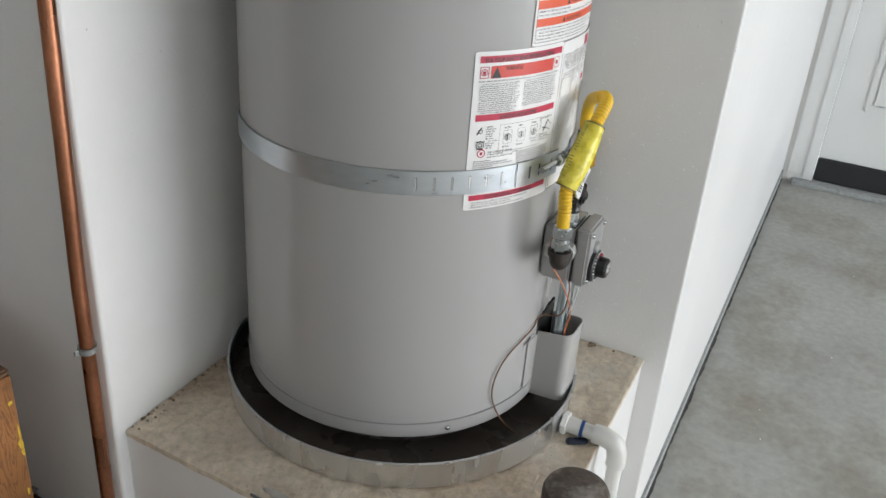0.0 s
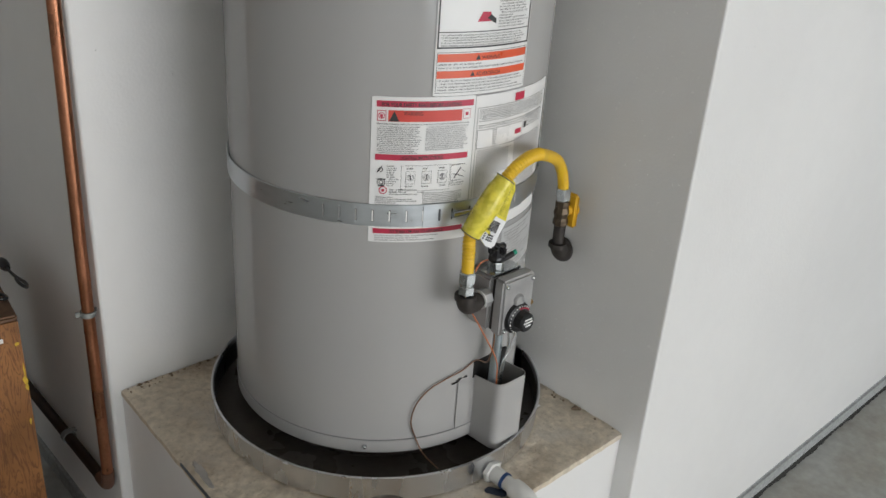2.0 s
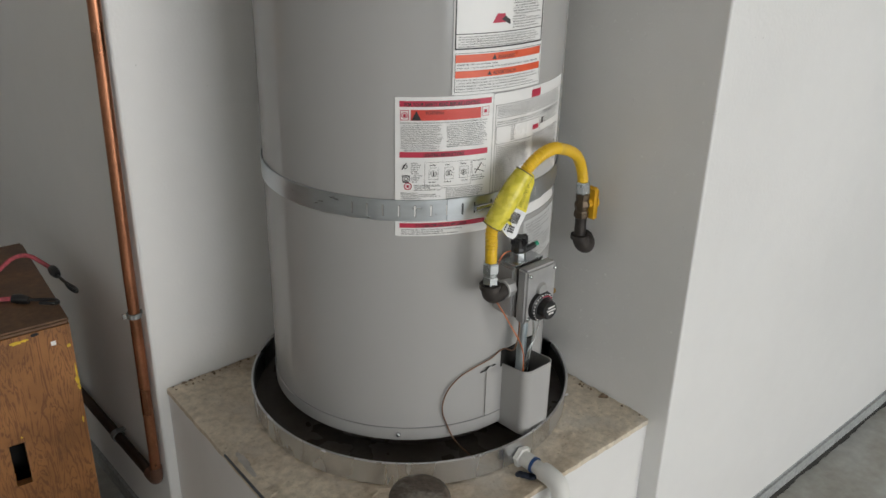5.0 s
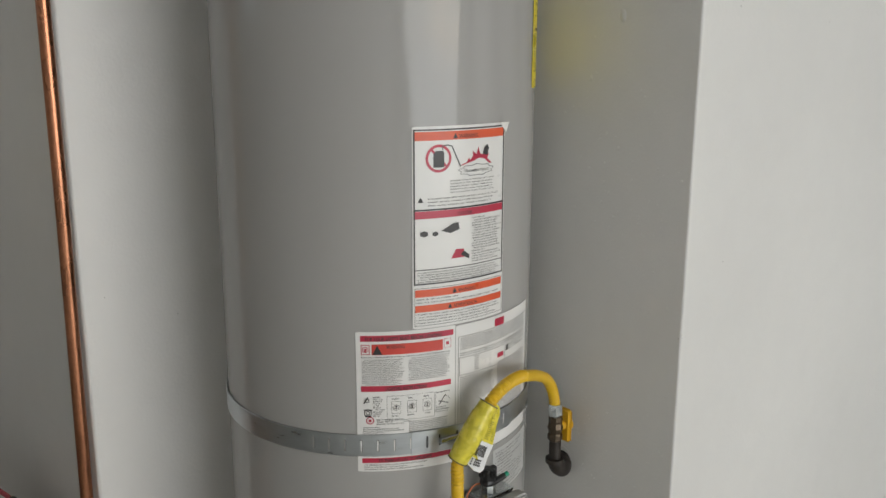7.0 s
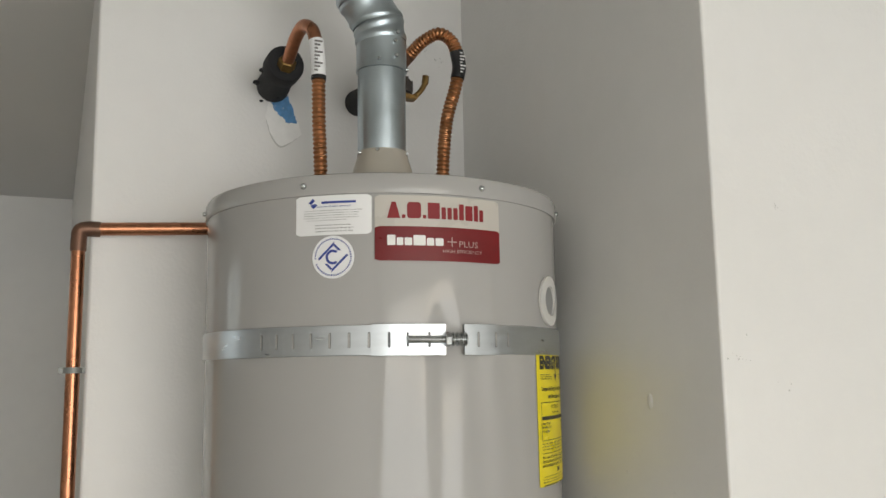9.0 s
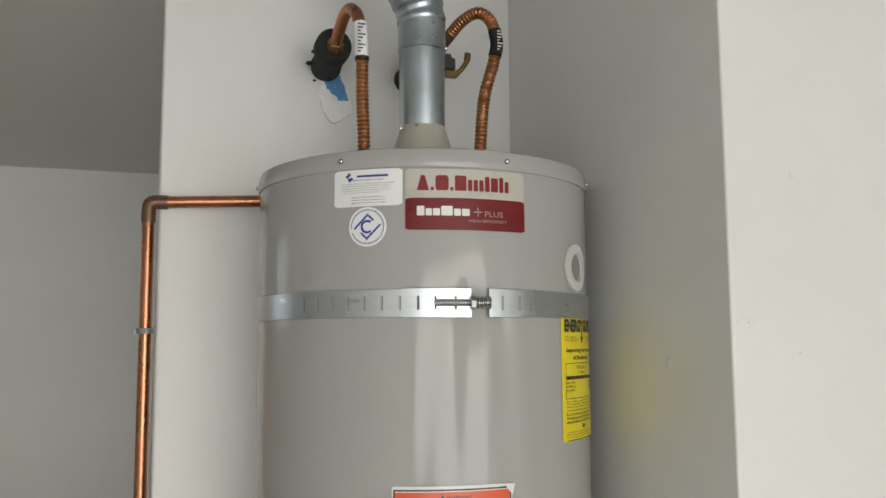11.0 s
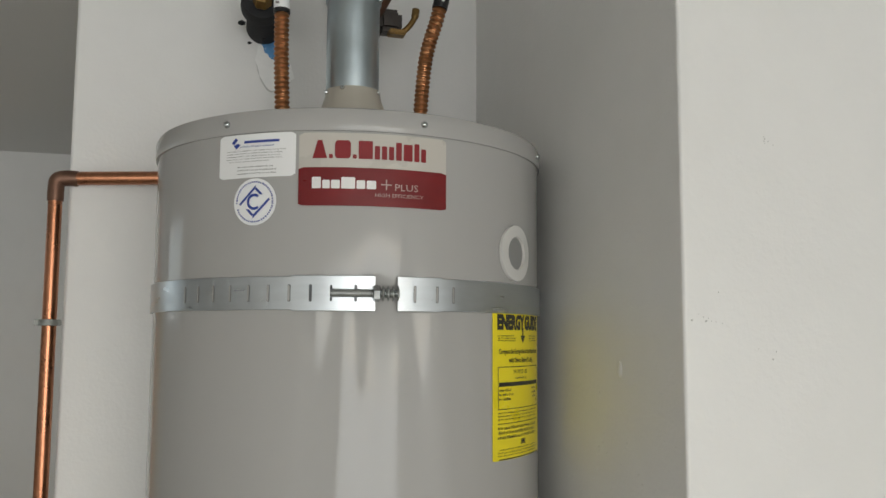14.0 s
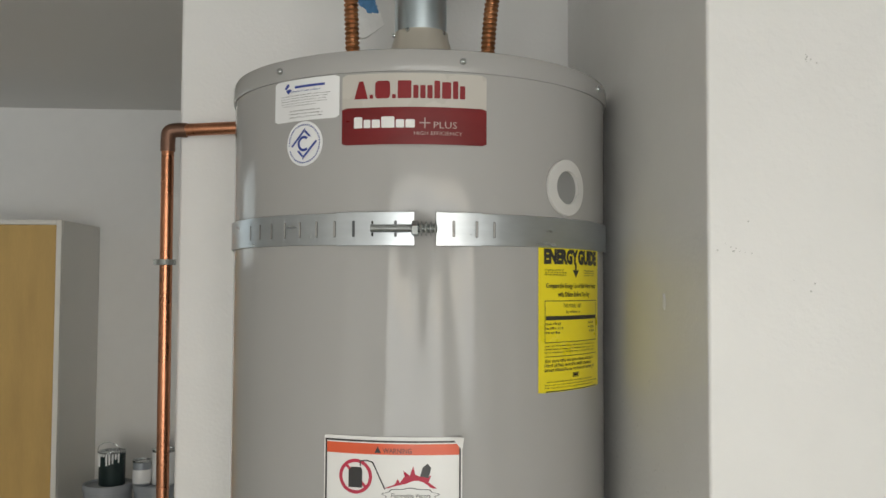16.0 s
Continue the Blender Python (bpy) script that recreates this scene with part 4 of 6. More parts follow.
for k in range(3):
    c = 0.060 + k * 0.0245
    ring(bm, c, ov(0.535), 0.0046, 0.0051, 24)
    outline(bm, c - 0.0072, c + 0.0072, ov(0.578), ov(0.492), 0.00035)
    ring(bm, c, ov(0.535), 0.0030, 0.0034, 16)
    sheet(bm, c - 0.0008, c + 0.0008, ov(0.549), ov(0.521))
    words(bm, c - 0.006, c + 0.006, ov(0.482), ov(0.464), 1, 60 + k, 0.1, 0.5)
    words(bm, c - 0.007, c + 0.007, ov(0.604), ov(0.588), 1, 64 + k, 0.1, 0.5)
outline(bm, 0.046, 0.121, ov(0.628), ov(0.452), 0.00035)
words(bm, 0.072, 0.096, ov(0.646), ov(0.632), 1, 59, 0.1, 0.5)
for x, z, r0 in ((0.017, 0.57, 0.0062), (0.017, 0.57, 0.0034), (0.016, 0.482, 0.0034)):
    ring(bm, x, ov(z), r0 - 0.0010, r0, 24)
sheet(bm, 0.0105, 0.0235, ov(0.552), ov(0.546))
poly(bm, [(0.010, ov(0.50)), (0.017, ov(0.455)), (0.0182, ov(0.457)), (0.0118, ov(0.503))])
poly(bm, [(0.012, ov(0.598)), (0.022, ov(0.598)), (0.021, ov(0.588)), (0.013, ov(0.588))])
for p, q in (((0.128, 0.550), (0.139, 0.478)), ((0.134, 0.530), (0.144, 0.545)), ((0.139, 0.486), (0.147, 0.515)), ((0.126, 0.520), (0.136, 0.530))):
    poly(bm, [(p[0], ov(p[1])), (q[0], ov(q[1])), (q[0] + 0.0008, ov(q[1] + 0.006)), (p[0] + 0.0008, ov(p[1] + 0.006))])
sheet(bm, 0.1225, 0.1229, ov(0.60), ov(0.45))
print_on("drawing", bm, tO, zO, M_INK, ol, 0.0020)
bm = bmesh.new()
words(bm, 0.008, wO - 0.006, ov(0.184), ov(0.168), 1, 30, 0.05, 0.5)
words(bm, 0.009, 0.074, ov(0.374), ov(0.188), 15, 31, 0.14, 0.5)
words(bm, 0.080, wO - 0.008, ov(0.352), ov(0.188), 13, 32, 0.14, 0.5)
words(bm, 0.025, 0.043, ov(0.600), ov(0.450), 10, 33, 0.4, 0.45)
words(bm, 0.124, wO - 0.006, ov(0.470), ov(0.450), 1, 39, 0.3, 0.45)
words(bm, 0.124, wO - 0.006, ov(0.610), ov(0.562), 3, 34, 0.4, 0.45)
words(bm, 0.030, 0.074, ov(0.660), ov(0.612), 3, 35, 0.1, 0.5)
words(bm, 0.009, 0.074, ov(0.890), ov(0.668), 17, 36, 0.15, 0.5)
words(bm, 0.080, wO - 0.012, ov(0.890), ov(0.640), 20, 37, 0.12, 0.5)
words(bm, 0.010, 0.120, ov(0.990), ov(0.942), 3, 38, 0.2, 0.46)
print_on("small_print", bm, tO, zO, M_SMALLINK, ol, 0.0018)
t2, w2 = -101.2, radians(41.0) * RT
ol2 = label_sheet("instruction_label", t2, zO + 0.004, w2, hO - 0.006, M_PAPER, "white label crowded with small print", 0.001)
bands([(0.080, 0.104, ov(0.085), ov(0.030)), (0.088, 0.104, ov(0.325), ov(0.290))], t2, zO, M_RED, ol2, "crimson heading band")
bm = bmesh.new()
words(bm, 0.008, w2 - 0.010, ov(0.19), ov(0.10), 8, 40, 0.05, 0.5)
for q in ((0.004, w2 - 0.004, 0.99, 0.09), (0.006, 0.108, 0.372, 0.243)):
    outline(bm, q[0], q[1], ov(q[2]), ov(q[3]), 0.0006)
sheet(bm, 0.112, 0.118, ov(0.30), ov(0.255))
words(bm, 0.008, w2 - 0.010, ov(0.235), ov(0.205), 2, 41, 0.3, 0.46)
words(bm, 0.036, 0.046, ov(0.36), ov(0.25), 7, 42, 0.1, 0.4)
words(bm, 0.110, w2 - 0.012, ov(0.30), ov(0.20), 6, 43, 0.1, 0.46)
words(bm, 0.008, 0.082, ov(0.86), ov(0.38), 34, 44, 0.12, 0.52)
words(bm, 0.088, w2 - 0.010, ov(0.86), ov(0.35), 36, 45, 0.12, 0.52)
print_on("small_print", bm, t2, zO, M_SMALLINK, ol2, 0.0016)
rp = label_sheet("rating_label", -84, 0.818, radians(26) * RT, 0.083, M_GREYPLATE, "silvery rating label with dense small print", 0.001)
bm = bmesh.new()
words(bm, 0.006, 0.112, 0.004, 0.078, 13, 46, 0.4, 0.36)
ring(bm, 0.022, 0.066, 0.0055, 0.0062, 20)
print_on("small_print", bm, -84, 0.818, M_GREYINK, rp, 0.0016)

# plastic ring round the relief port
bm = bmesh.new()
for r0, r1, w0, w1 in ((0.0215, 0.0358, 0.004, 0.0035), (0.0358, 0.0363, 0.0035, 0.0), (0.0205, 0.0215, -0.006, 0.004)):
    k = len(bm.verts)
    ring(bm, 0, 0, r0, r1, 48)
    bm.verts.ensure_lookup_table()
    for i in range(48):
        bm.verts[k + i].co.z = w0
        bm.verts[k + 48 + i].co.z = w1
pr = part("port_ring", wrap(bm, -48.7, 1.748, 0.0008), M_RING, heater, "white plastic port ring", True)
# Flat darker disc drawn in for the depth of the port.
part("port_recess", wrap(disc(bmesh.new(), 0, 0, 0.0212, 40), -48.7, 1.748, 0.0014), M_RECESS, heater, "flat grey disc for the recess in the port")

# burner access panel and its deep shield
bm = wrap(sheet(bmesh.new(), 0.0, radians(14) * RT, 0.0, 0.116, 0.004), -113.6, 0.5335, -0.0004)
panel = part("access_panel", bm, M_TANK, heater, smooth=True)
bm = bmesh.new()
sheet(bm, radians(14.4) * RT, radians(14.4) * RT + 0.0011, 0.0, 0.093)
poly(bm, [(0.088, 0.1020), (0.088, 0.1055), (0.076, 0.1030), (0.069, 0.0965), (0.056, 0.0950), (0.056, 0.0985), (0.064, 0.0995), (0.072, 0.1050)])
print_on("panel_gap", bm, -113.6, 0.5335, M_DARK, panel, 0.0016)
SX0, SX1, SY0, SY1, SZ0, SZ1 = 0.402, 0.476, -0.612, -0.535, 0.502, 0.634
RC = 0.016
path = [(SX0 - 0.003, SY1)] + round_corner((SX0 + RC, SY0 + RC), RC, 180, 270, 5) + round_corner((SX1 - RC, SY0 + RC), RC, 270, 360, 5) + [(SX1, SY1)]
inner = []
for i, (x, y) in enumerate(path):
    a, b = path[max(0, i - 1)], path[min(len(path) - 1, i + 1)]
    d = Vector((b[0] - a[0], b[1] - a[1])).normalized()
    inner.append((x - d.y * 0.0015, y + d.x * 0.0015))
bm = extrude_plan(bmesh.new(), path + inner[::-1], SZ0, SZ1)
for v in bm.verts:
    if v.co.z > 0.6:
        v.co.z += (v.co.y - SY1) * -0.10 - 0.004
sh = part("burner_shield", bm, M_TANK, heater, smooth=True)
# Black sheet paints in the darkness inside the shield.
part("burner_opening_shade", new_box(SX0 - 0.006, SX1 + 0.002, -0.553, -0.549, 0.53, 0.66), M_DARK, heater, "near-black sheet for the unlit burner opening")
part("flange", wrap(sheet(bmesh.new(), 0.0, radians(9) * RT, 0.0, 0.094), -98.9, 0.5335, 0.0010), M_TANK, heater, "", True)

# gas control
gv = part("gas_control", new_box(0.366, 0.438, -0.600, -0.552, 0.756, 0.850, bevel=0.004), M_VALVE, heater, "cast grey gas control valve", True)
bm = new_box(0.370, 0.443, -0.626, -0.603, 0.753, 0.853, bevel=0.004)
part("cover", bm, M_VALVE, gv, smooth=True)
part("gasket", new_box(0.373, 0.439, -0.6035, -0.5995, 0.758, 0.848), M_IRON, gv, "black gasket line")
for x, z in ((0.378, 0.763), (0.378, 0.843), (0.436, 0.843), (0.436, 0.763)):
    screw(Vector((x, -0.626, z)), (0, -1, 0), 0.0038, gv)
part("boss", new_lathe([(0, 0.006), (0.009, 0.006), (0.011, 0.003), (0.011, -0.002)], seg=24, axis=((0.406, -0.626, 0.812), (0, -1, 0))), M_VALVE, gv, smooth=True)
dial = part("dial", new_lathe([(0.0, 0.010), (0.021, 0.010), (0.0265, 0.006), (0.028, 0.0), (0.028, -0.002)], seg=48, axis=((0.406, -0.626, 0.780), (0, -1, 0))), M_BLACK, gv, "black temperature dial", True)
bm = bmesh.new()
for k in range(18):
    a = radians(10 + k * 15)
    p = Vector((0.406 + 0.0232 * math.cos(a), -0.6350, 0.780 + 0.0232 * math.sin(a)))
    r = bmesh.ops.create_icosphere(bm, subdivisions=1, radius=0.0011 if k % 3 else 0.0017)
    bmesh.ops.translate(bm, verts=r["verts"], vec=p)
part("dial_marks", bm, M_PAPER, gv, "white dial marks")
bm = bmesh.new()
for k in range(6):
    a = radians(40 + k * 12)
    r = bmesh.ops.create_icosphere(bm, subdivisions=1, radius=0.0017)
    bmesh.ops.translate(bm, verts=r["verts"], vec=(0.406 + 0.0215 * math.cos(a), -0.6360, 0.780 + 0.0205 * math.sin(a)))
part("dial_red_marks", bm, M_RED, gv, "red dial marks")
bm = new_lathe([(0.0, 0.026), (0.014, 0.026), (0.0165, 0.023), (0.0175, 0.010), (0.019, 0.008)], seg=14, axis=((0.406, -0.626, 0.780), (0, -1, 0)))
part("dial_knob", bm, M_BLACK, gv, smooth=False)
bm = bmesh.new()
for k, w in enumerate((0.016, 0.020, 0.012)):
    box(bm, 0.406 - w / 2, 0.406 + w / 2, -0.6527, -0.6519, 0.7855 - k * 0.0055, 0.7885 - k * 0.0055)
part("knob_marks", bm, M_PAPER, gv)
# side port, elbow and union nuts
part("port", new_tube([(0.368, -0.592, 0.815), (0.352, -0.592, 0.815)], 0.016, 8), M_VALVE, gv, smooth=False)
pts = spline([(0.354, -0.593, 0.815), (0.330, -0.594, 0.813), (0.318, -0.595, 0.820), (0.316, -0.595, 0.836)], 6)
part("thread_ring", new_lathe([(0.0115, 0.0), (0.0158, 0.0), (0.0158, 0.0025), (0.0115, 0.0025)], seg=28, axis=((0.3495, -0.593, 0.815), (1, 0, 0)), closed=True), M_RING, gv, "pale thread tape ring", True)
for z, y in ((0.788, -0.612), (0.764, -0.606)):
    part("side_fitting", new_lathe([(0.0, 0.012), (0.0048, 0.012), (0.0060, 0.009), (0.0050, 0.005), (0.0066, 0.0), (0.0066, -0.003)], seg=14, axis=((0.443, y, z), (1, -0.15, 0))), M_BRASS, gv, "dull brass side fitting", True)
part("street_elbow", new_tube(pts, [0.0145 if 2 < i < len(pts) - 2 else 0.0128 for i in range(len(pts))], 20), M_IRON, heater, "black iron elbow", True)
part("elbow_band", new_lathe([(0.0145, 0), (0.0175, 0.001), (0.0175, 0.009), (0.0145, 0.010)], seg=24, axis=((0.316, -0.595, 0.828), (0, 0, 1)), closed=True), M_IRON, heater, smooth=True)
# controls on top of the valve
part("pilot_base", new_tube([(0.392, -0.583, 0.849), (0.392, -0.583, 0.872)], [0.014, 0.012], 8), M_ZINC, gv)
bm = new_box(0.374, 0.410, -0.5885, -0.5775, 0.884, 0.897, bevel=0.003)
box(bm, 0.3865, 0.3975, -0.601, -0.565, 0.884, 0.897, bevel=0.003)
part("knob_wings", bm, M_BLACK, gv, "black cross-shaped knob wings", True)
part("side_clip", new_box(0.352, 0.364, -0.574, -0.560, 0.800, 0.822, bevel=0.002), M_RING, gv, "small white plastic clip", True)
part("pilot_knob", new_lathe([(0.0, 0.026), (0.010, 0.026), (0.0125, 0.022), (0.012, 0.008), (0.0135, 0.004), (0.013, 0.0)], seg=10, axis=((0.392, -0.583, 0.870), (0, 0, 1))), M_BLACK, gv, "black pilot knob")
part("bracket", new_box(0.372, 0.438, -0.598, -0.566, 0.8485, 0.8535, bevel=0.001), M_ZINC, gv, smooth=True)
part("igniter", new_tube([(0.404, -0.583, 0.866), (0.428, -0.585, 0.872)], 0.0052, 12), M_BLACK, gv, "black push igniter", True)
part("igniter_tip", new_tube([(0.428, -0.585, 0.872), (0.435, -0.5855, 0.874)], 0.0042, 12), M_GREEN, gv, "green igniter tip", True)
part("side_screw", new_tube([(0.441, -0.612, 0.805), (0.449, -0.613, 0.806)], [0.0045, 0.006], 8), M_IRON, gv)
# burner tube and the wires below the valve
part("burner_tube", new_tube([(0.414, -0.585, 0.757), (0.414, -0.582, 0.56)], 0.0085, 16), M_GALV, heater, "galvanised burner supply tube", True)
part("bottom_nut", hexnut((0.414, -0.585, 0.744), (0, 0, 1), 0.0115, 0.012), M_ZINC, heater)
part("pilot_tube", new_tube(spline([(0.430, -0.590, 0.757), (0.432, -0.594, 0.70), (0.426, -0.593, 0.66), (0.428, -0.585, 0.56)]), 0.0022, 8), M_ZINC, heater, "", True)
part("thermocouple_tube", new_tube(spline([(0.424, -0.600, 0.757), (0.438, -0.602, 0.735), (0.428, -0.600, 0.695), (0.416, -0.597, 0.665), (0.420, -0.585, 0.56)]), 0.0018, 8), M_ZINC, heater, "", True)
part("igniter_wire", new_tube(spline([(0.395, -0.575, 0.868), (0.366, -0.574, 0.868), (0.352, -0.572, 0.84), (0.348, -0.572, 0.80), (0.362, -0.594, 0.755), (0.388, -0.606, 0.70), (0.404, -0.600, 0.655), (0.420, -0.585, 0.57)]), 0.0012, 8), M_WIRE_O, heater, "orange igniter wire", True)
wp = [(0.388, -0.596, 0.757), (0.388, -0.600, 0.725), (0.386, -0.592, 0.685)] + [tuple(on_tank(th, z, RT + 0.004)) for th, z in ((-92, 0.666), (-98, 0.655), (-105, 0.646), (-111, 0.632), (-115.5, 0.605), (-117, 0.570), (-115, 0.535))] + [(0.297, -0.545, 0.505), (0.318, -0.562, 0.474)]
part("capillary", new_tube(even(spline(wp, 10), 0.006), 0.0013, 8), M_WIRE_B, heater, "thin bent copper capillary", True)

# ---- seismic straps ----
def slot(bm, th, z, w, h):
    return wrap(sheet(bm, -w / 2, w / 2, -h / 2, h / 2, w * 0.45, 0.0008), th, z, 0.0)


def band(th0, th1, z0, z1, r, thick=0.0012, wob=0.0, bottom=0.0):
    bm = bmesh.new()
    n = max(6, int(abs(th1 - th0) / 2))
    rows = []
    for i in range(n + 1):
        th = th0 + (th1 - th0) * i / n
        dz = wob * math.sin(i * 0.35) + bottom * i / n
        rows.append([bm.verts.new(on_tank(th, z + dz, rr)) for rr, z in ((r, z0), (r + thick, z0 + 0.0006), (r + thick, z1 - 0.0006), (r, z1))])
    for A, B in zip(rows, rows[1:]):
        for k in range(4):
            bm.faces.new((A[k], B[k], B[(k + 1) % 4], A[(k + 1) % 4]))
    bm.faces.new(rows[0])
    bm.faces.new(rows[-1][::-1])
    bmesh.ops.recalc_face_normals(bm, faces=bm.faces)
    return bm


def strap(z0, z1, gap0, gap1, slots, name_label, bolt=True):
    st = thing("seismic_strap", on_tank(-90, z0), name_label, "strap", "seismic straps")
    part("band", band(gap1, gap0 + 360, z0, z1, RT + 0.0016), M_STRAP, st, smooth=True)
    zc = (z0 + z1) / 2
    for th in slots:
        lift = 0.0047 if gap0 - 20 < th < gap1 + 11.5 else 0.0031
        part("slot", wrap(sheet(bmesh.new(), -0.0017, 0.0017, -0.0098, 0.0098, 0.0012, 0.0004), th, zc, lift), M_SLOT, st, "dark slot edge")
        if not gap0 - 15.5 < th < gap1:
            behind = M_PAPER if z0 < 1.2 and -134 < th else M_TANK
            part("slot", wrap(sheet(bmesh.new(), -0.0015, 0.0010, -0.0092, 0.0092, 0.0009, 0.0004), th, zc, lift + 0.0003), behind, st)
    part("bolt_window", wrap(sheet(bmesh.new(), -0.0012, 0.0012, -0.0092, 0.0092, 0.0006, 0.0006), gap0 - 10.4, zc, 0.0047), M_DARK, st, "dark bolt opening")
    # folded ends and the draw bolt
    part("end_plate", band(gap0 - 20, gap0, z0 - 0.0012, z1 + 0.001, RT + 0.0031), M_STRAP, st, smooth=True)
    part("end_plate", band(gap1, gap1 + 11.5, z0 - 0.001, z1 + 0.001, RT + 0.0031), M_STRAP, st, smooth=True)
    if bolt:
        A, B = on_tank(gap0 - 10.6, zc, RT + 0.0090), on_tank(gap1 + 0.15, zc, RT + 0.0090)
        d = (B - A).normalized()
        L = (B - A).length
        n = 84
        part("bolt", new_tube([A + d * (L * i / n) for i in range(n + 1)], [0.0047 + 0.0004 * (i % 2) for i in range(n + 1)], 12), M_ZINC, st, "threaded zinc draw bolt", True)
        g = (on_tank(gap0, zc, RT + 0.009) - A).dot(d)
        part("nut", hexnut(A + d * (g - 0.003), d, 0.0095, 0.0085), M_ZINC, st)
        for k in range(4):
            at = A + d * (g + 0.0075 + k * (L - g - 0.0095) / 3.2)
            part("washer", new_lathe([(0.004, 0), (0.0086, 0.0004), (0.0092, 0.0012), (0.0086, 0.0020), (0.004, 0.0024)], seg=24, axis=(at, d), closed=True), M_ZINC, st, smooth=True)
    return st


strap(1.6700, 1.7085, -93.2, -87.7, [-72.7, -77.5, -83.4, -97.8] + [-108.5 - 5.28 * k for k in range(8)], "galvanised slotted steel strap with a draw bolt, upper tank")
strap(0.9350, 0.9715, -97.0, -86.0, [-74.3, -79.5, -101.0] + [-111.7 - 5.35 * k for k in range(8)], "galvanised slotted steel strap round the lower tank", bolt=True)

# ---- drain pan and its pipe ----
PCX, PCY, PR = 0.389, -0.305, 0.317


def squeeze(bm):
    """The thin pan is bent flat where it meets the two walls."""
    for v in bm.verts:
        v.co.x, v.co.y = min(v.co.x, XB - 0.010), min(v.co.y, YA - 0.003)
    return bm


pan = thing("drain_pan", (PCX, PCY, 0.462), "round aluminium drain pan, dark inside, on the platform", "drain pan")
part("wall", squeeze(new_lathe([(PR - 0.003, 0.4625), (PR, 0.464), (PR + 0.001, 0.508), (PR + 0.0035, 0.5105), (PR + 0.0035, 0.5135), (PR - 0.0005, 0.5140), (PR - 0.0025, 0.511), (PR - 0.003, 0.466)], (PCX, PCY), 144)), M_PAN, pan, "bright aluminium pan wall", True)
part("pan_floor", squeeze(new_lathe([(PR - 0.003, 0.4626), (PR - 0.0032, 0.465), (0.0, 0.465)], (PCX, PCY), 144)), M_PANIN, pan, "dark mottled brown pan floor", True)
# Inner wall is a separate surface, much darker than the outer metal.
part("inner_wall", squeeze(new_lathe([(PR - 0.0034, 0.4652), (PR - 0.0034, 0.506)], (PCX - 0.0005, PCY - 0.0005), 144)), M_PANWALL, pan, "dark inner pan wall", True)
bm = bmesh.new()
for k in range(7):
    a, r = random.uniform(-2.2, -1.1), random.uniform(0.285, 0.297)
    q = bmesh.ops.create_icosphere(bm, subdivisions=1, radius=random.uniform(0.001, 0.003))
    bmesh.ops.translate(bm, verts=q["verts"], vec=(PCX + r * math.cos(a), PCY + r * math.sin(a), 0.4665))
tagged(part("pan_debris", bm, M_SLAB), "crumbs lying in the drain pan", "debris", kind="stuff")

DX = 0.384
dp = thing("drain_pipe", (DX, -0.66, 0.466), "white plastic drain pipe bending down over the platform's front", "drain pipe")
ye = PCY - math.sqrt(PR ** 2 - (DX - PCX) ** 2)
part("flange_nut", hexnut((DX, ye - 0.003, 0.4780), (0, -1, 0), 0.0205, 0.011), M_PVC, dp, smooth=False)
part("collar", new_tube([(DX, ye - 0.013, 0.4780), (DX, ye - 0.040, 0.4775)], 0.0145, 24), M_PVC, dp, smooth=True)
part("cement_ring", new_tube([(DX, ye - 0.036, 0.4775), (DX + 0.0005, ye - 0.042, 0.4773)], 0.0150, 24), M_PRIMER, dp, "blue cement smear", True)
part("pipe", new_tube([(DX, ye - 0.040, 0.4775), (DX, ye - 0.064, 0.477)], 0.0128, 24), M_PVC, dp, smooth=True)
pts = spline([(DX, ye - 0.060, 0.477), (DX, ye - 0.080, 0.4765), (DX, ye - 0.098, 0.469), (DX, ye - 0.1055, 0.448), (DX, ye - 0.106, 0.428)], 6)
part("elbow", new_tube(pts, 0.0172, 24), M_PVC, dp, smooth=True)
part("downpipe", new_tube([(DX, ye - 0.106, 0.430), (DX, ye - 0.106, 0.03)], 0.0132, 24), M_PVC, dp, smooth=True)
# Flat near-black lumps on the platform beside the pipe.
bm = bmesh.new()
for k in range(4):
    q = bmesh.ops.create_icosphere(bm, subdivisions=2, radius=0.0075)
    bmesh.ops.scale(bm, verts=q["verts"], vec=(1.3, 1, 0.4))
    bmesh.ops.translate(bm, verts=q["verts"], vec=(0.360 + k * 0.004, -0.649 - k * 0.007, 0.4625))
tagged(part("navy_lumps", bm, M_NAVY), "dark navy lumps on the platform", "stain", kind="stuff")

# ---- vent ----
vent = thing("vent_pipe", (AX, AY, 1.99), "galvanised sheet-metal flue pipe with a gored elbow above the heater", "vent pipe")
VX, VY = AX - 0.001, AY
part("lower_pipe", new_lathe([(0.0390, 1.990), (0.0393, 1.993), (0.0393, 2.146)], (VX, VY), 56), M_GALV, vent, smooth=True)
part("lower_rim", new_lathe([(0.0393, 1.990), (0.0402, 1.991), (0.0402, 1.995), (0.0393, 1.996)], (VX, VY), 56, closed=True), M_GALV, vent, smooth=True)
RV = 0.0412


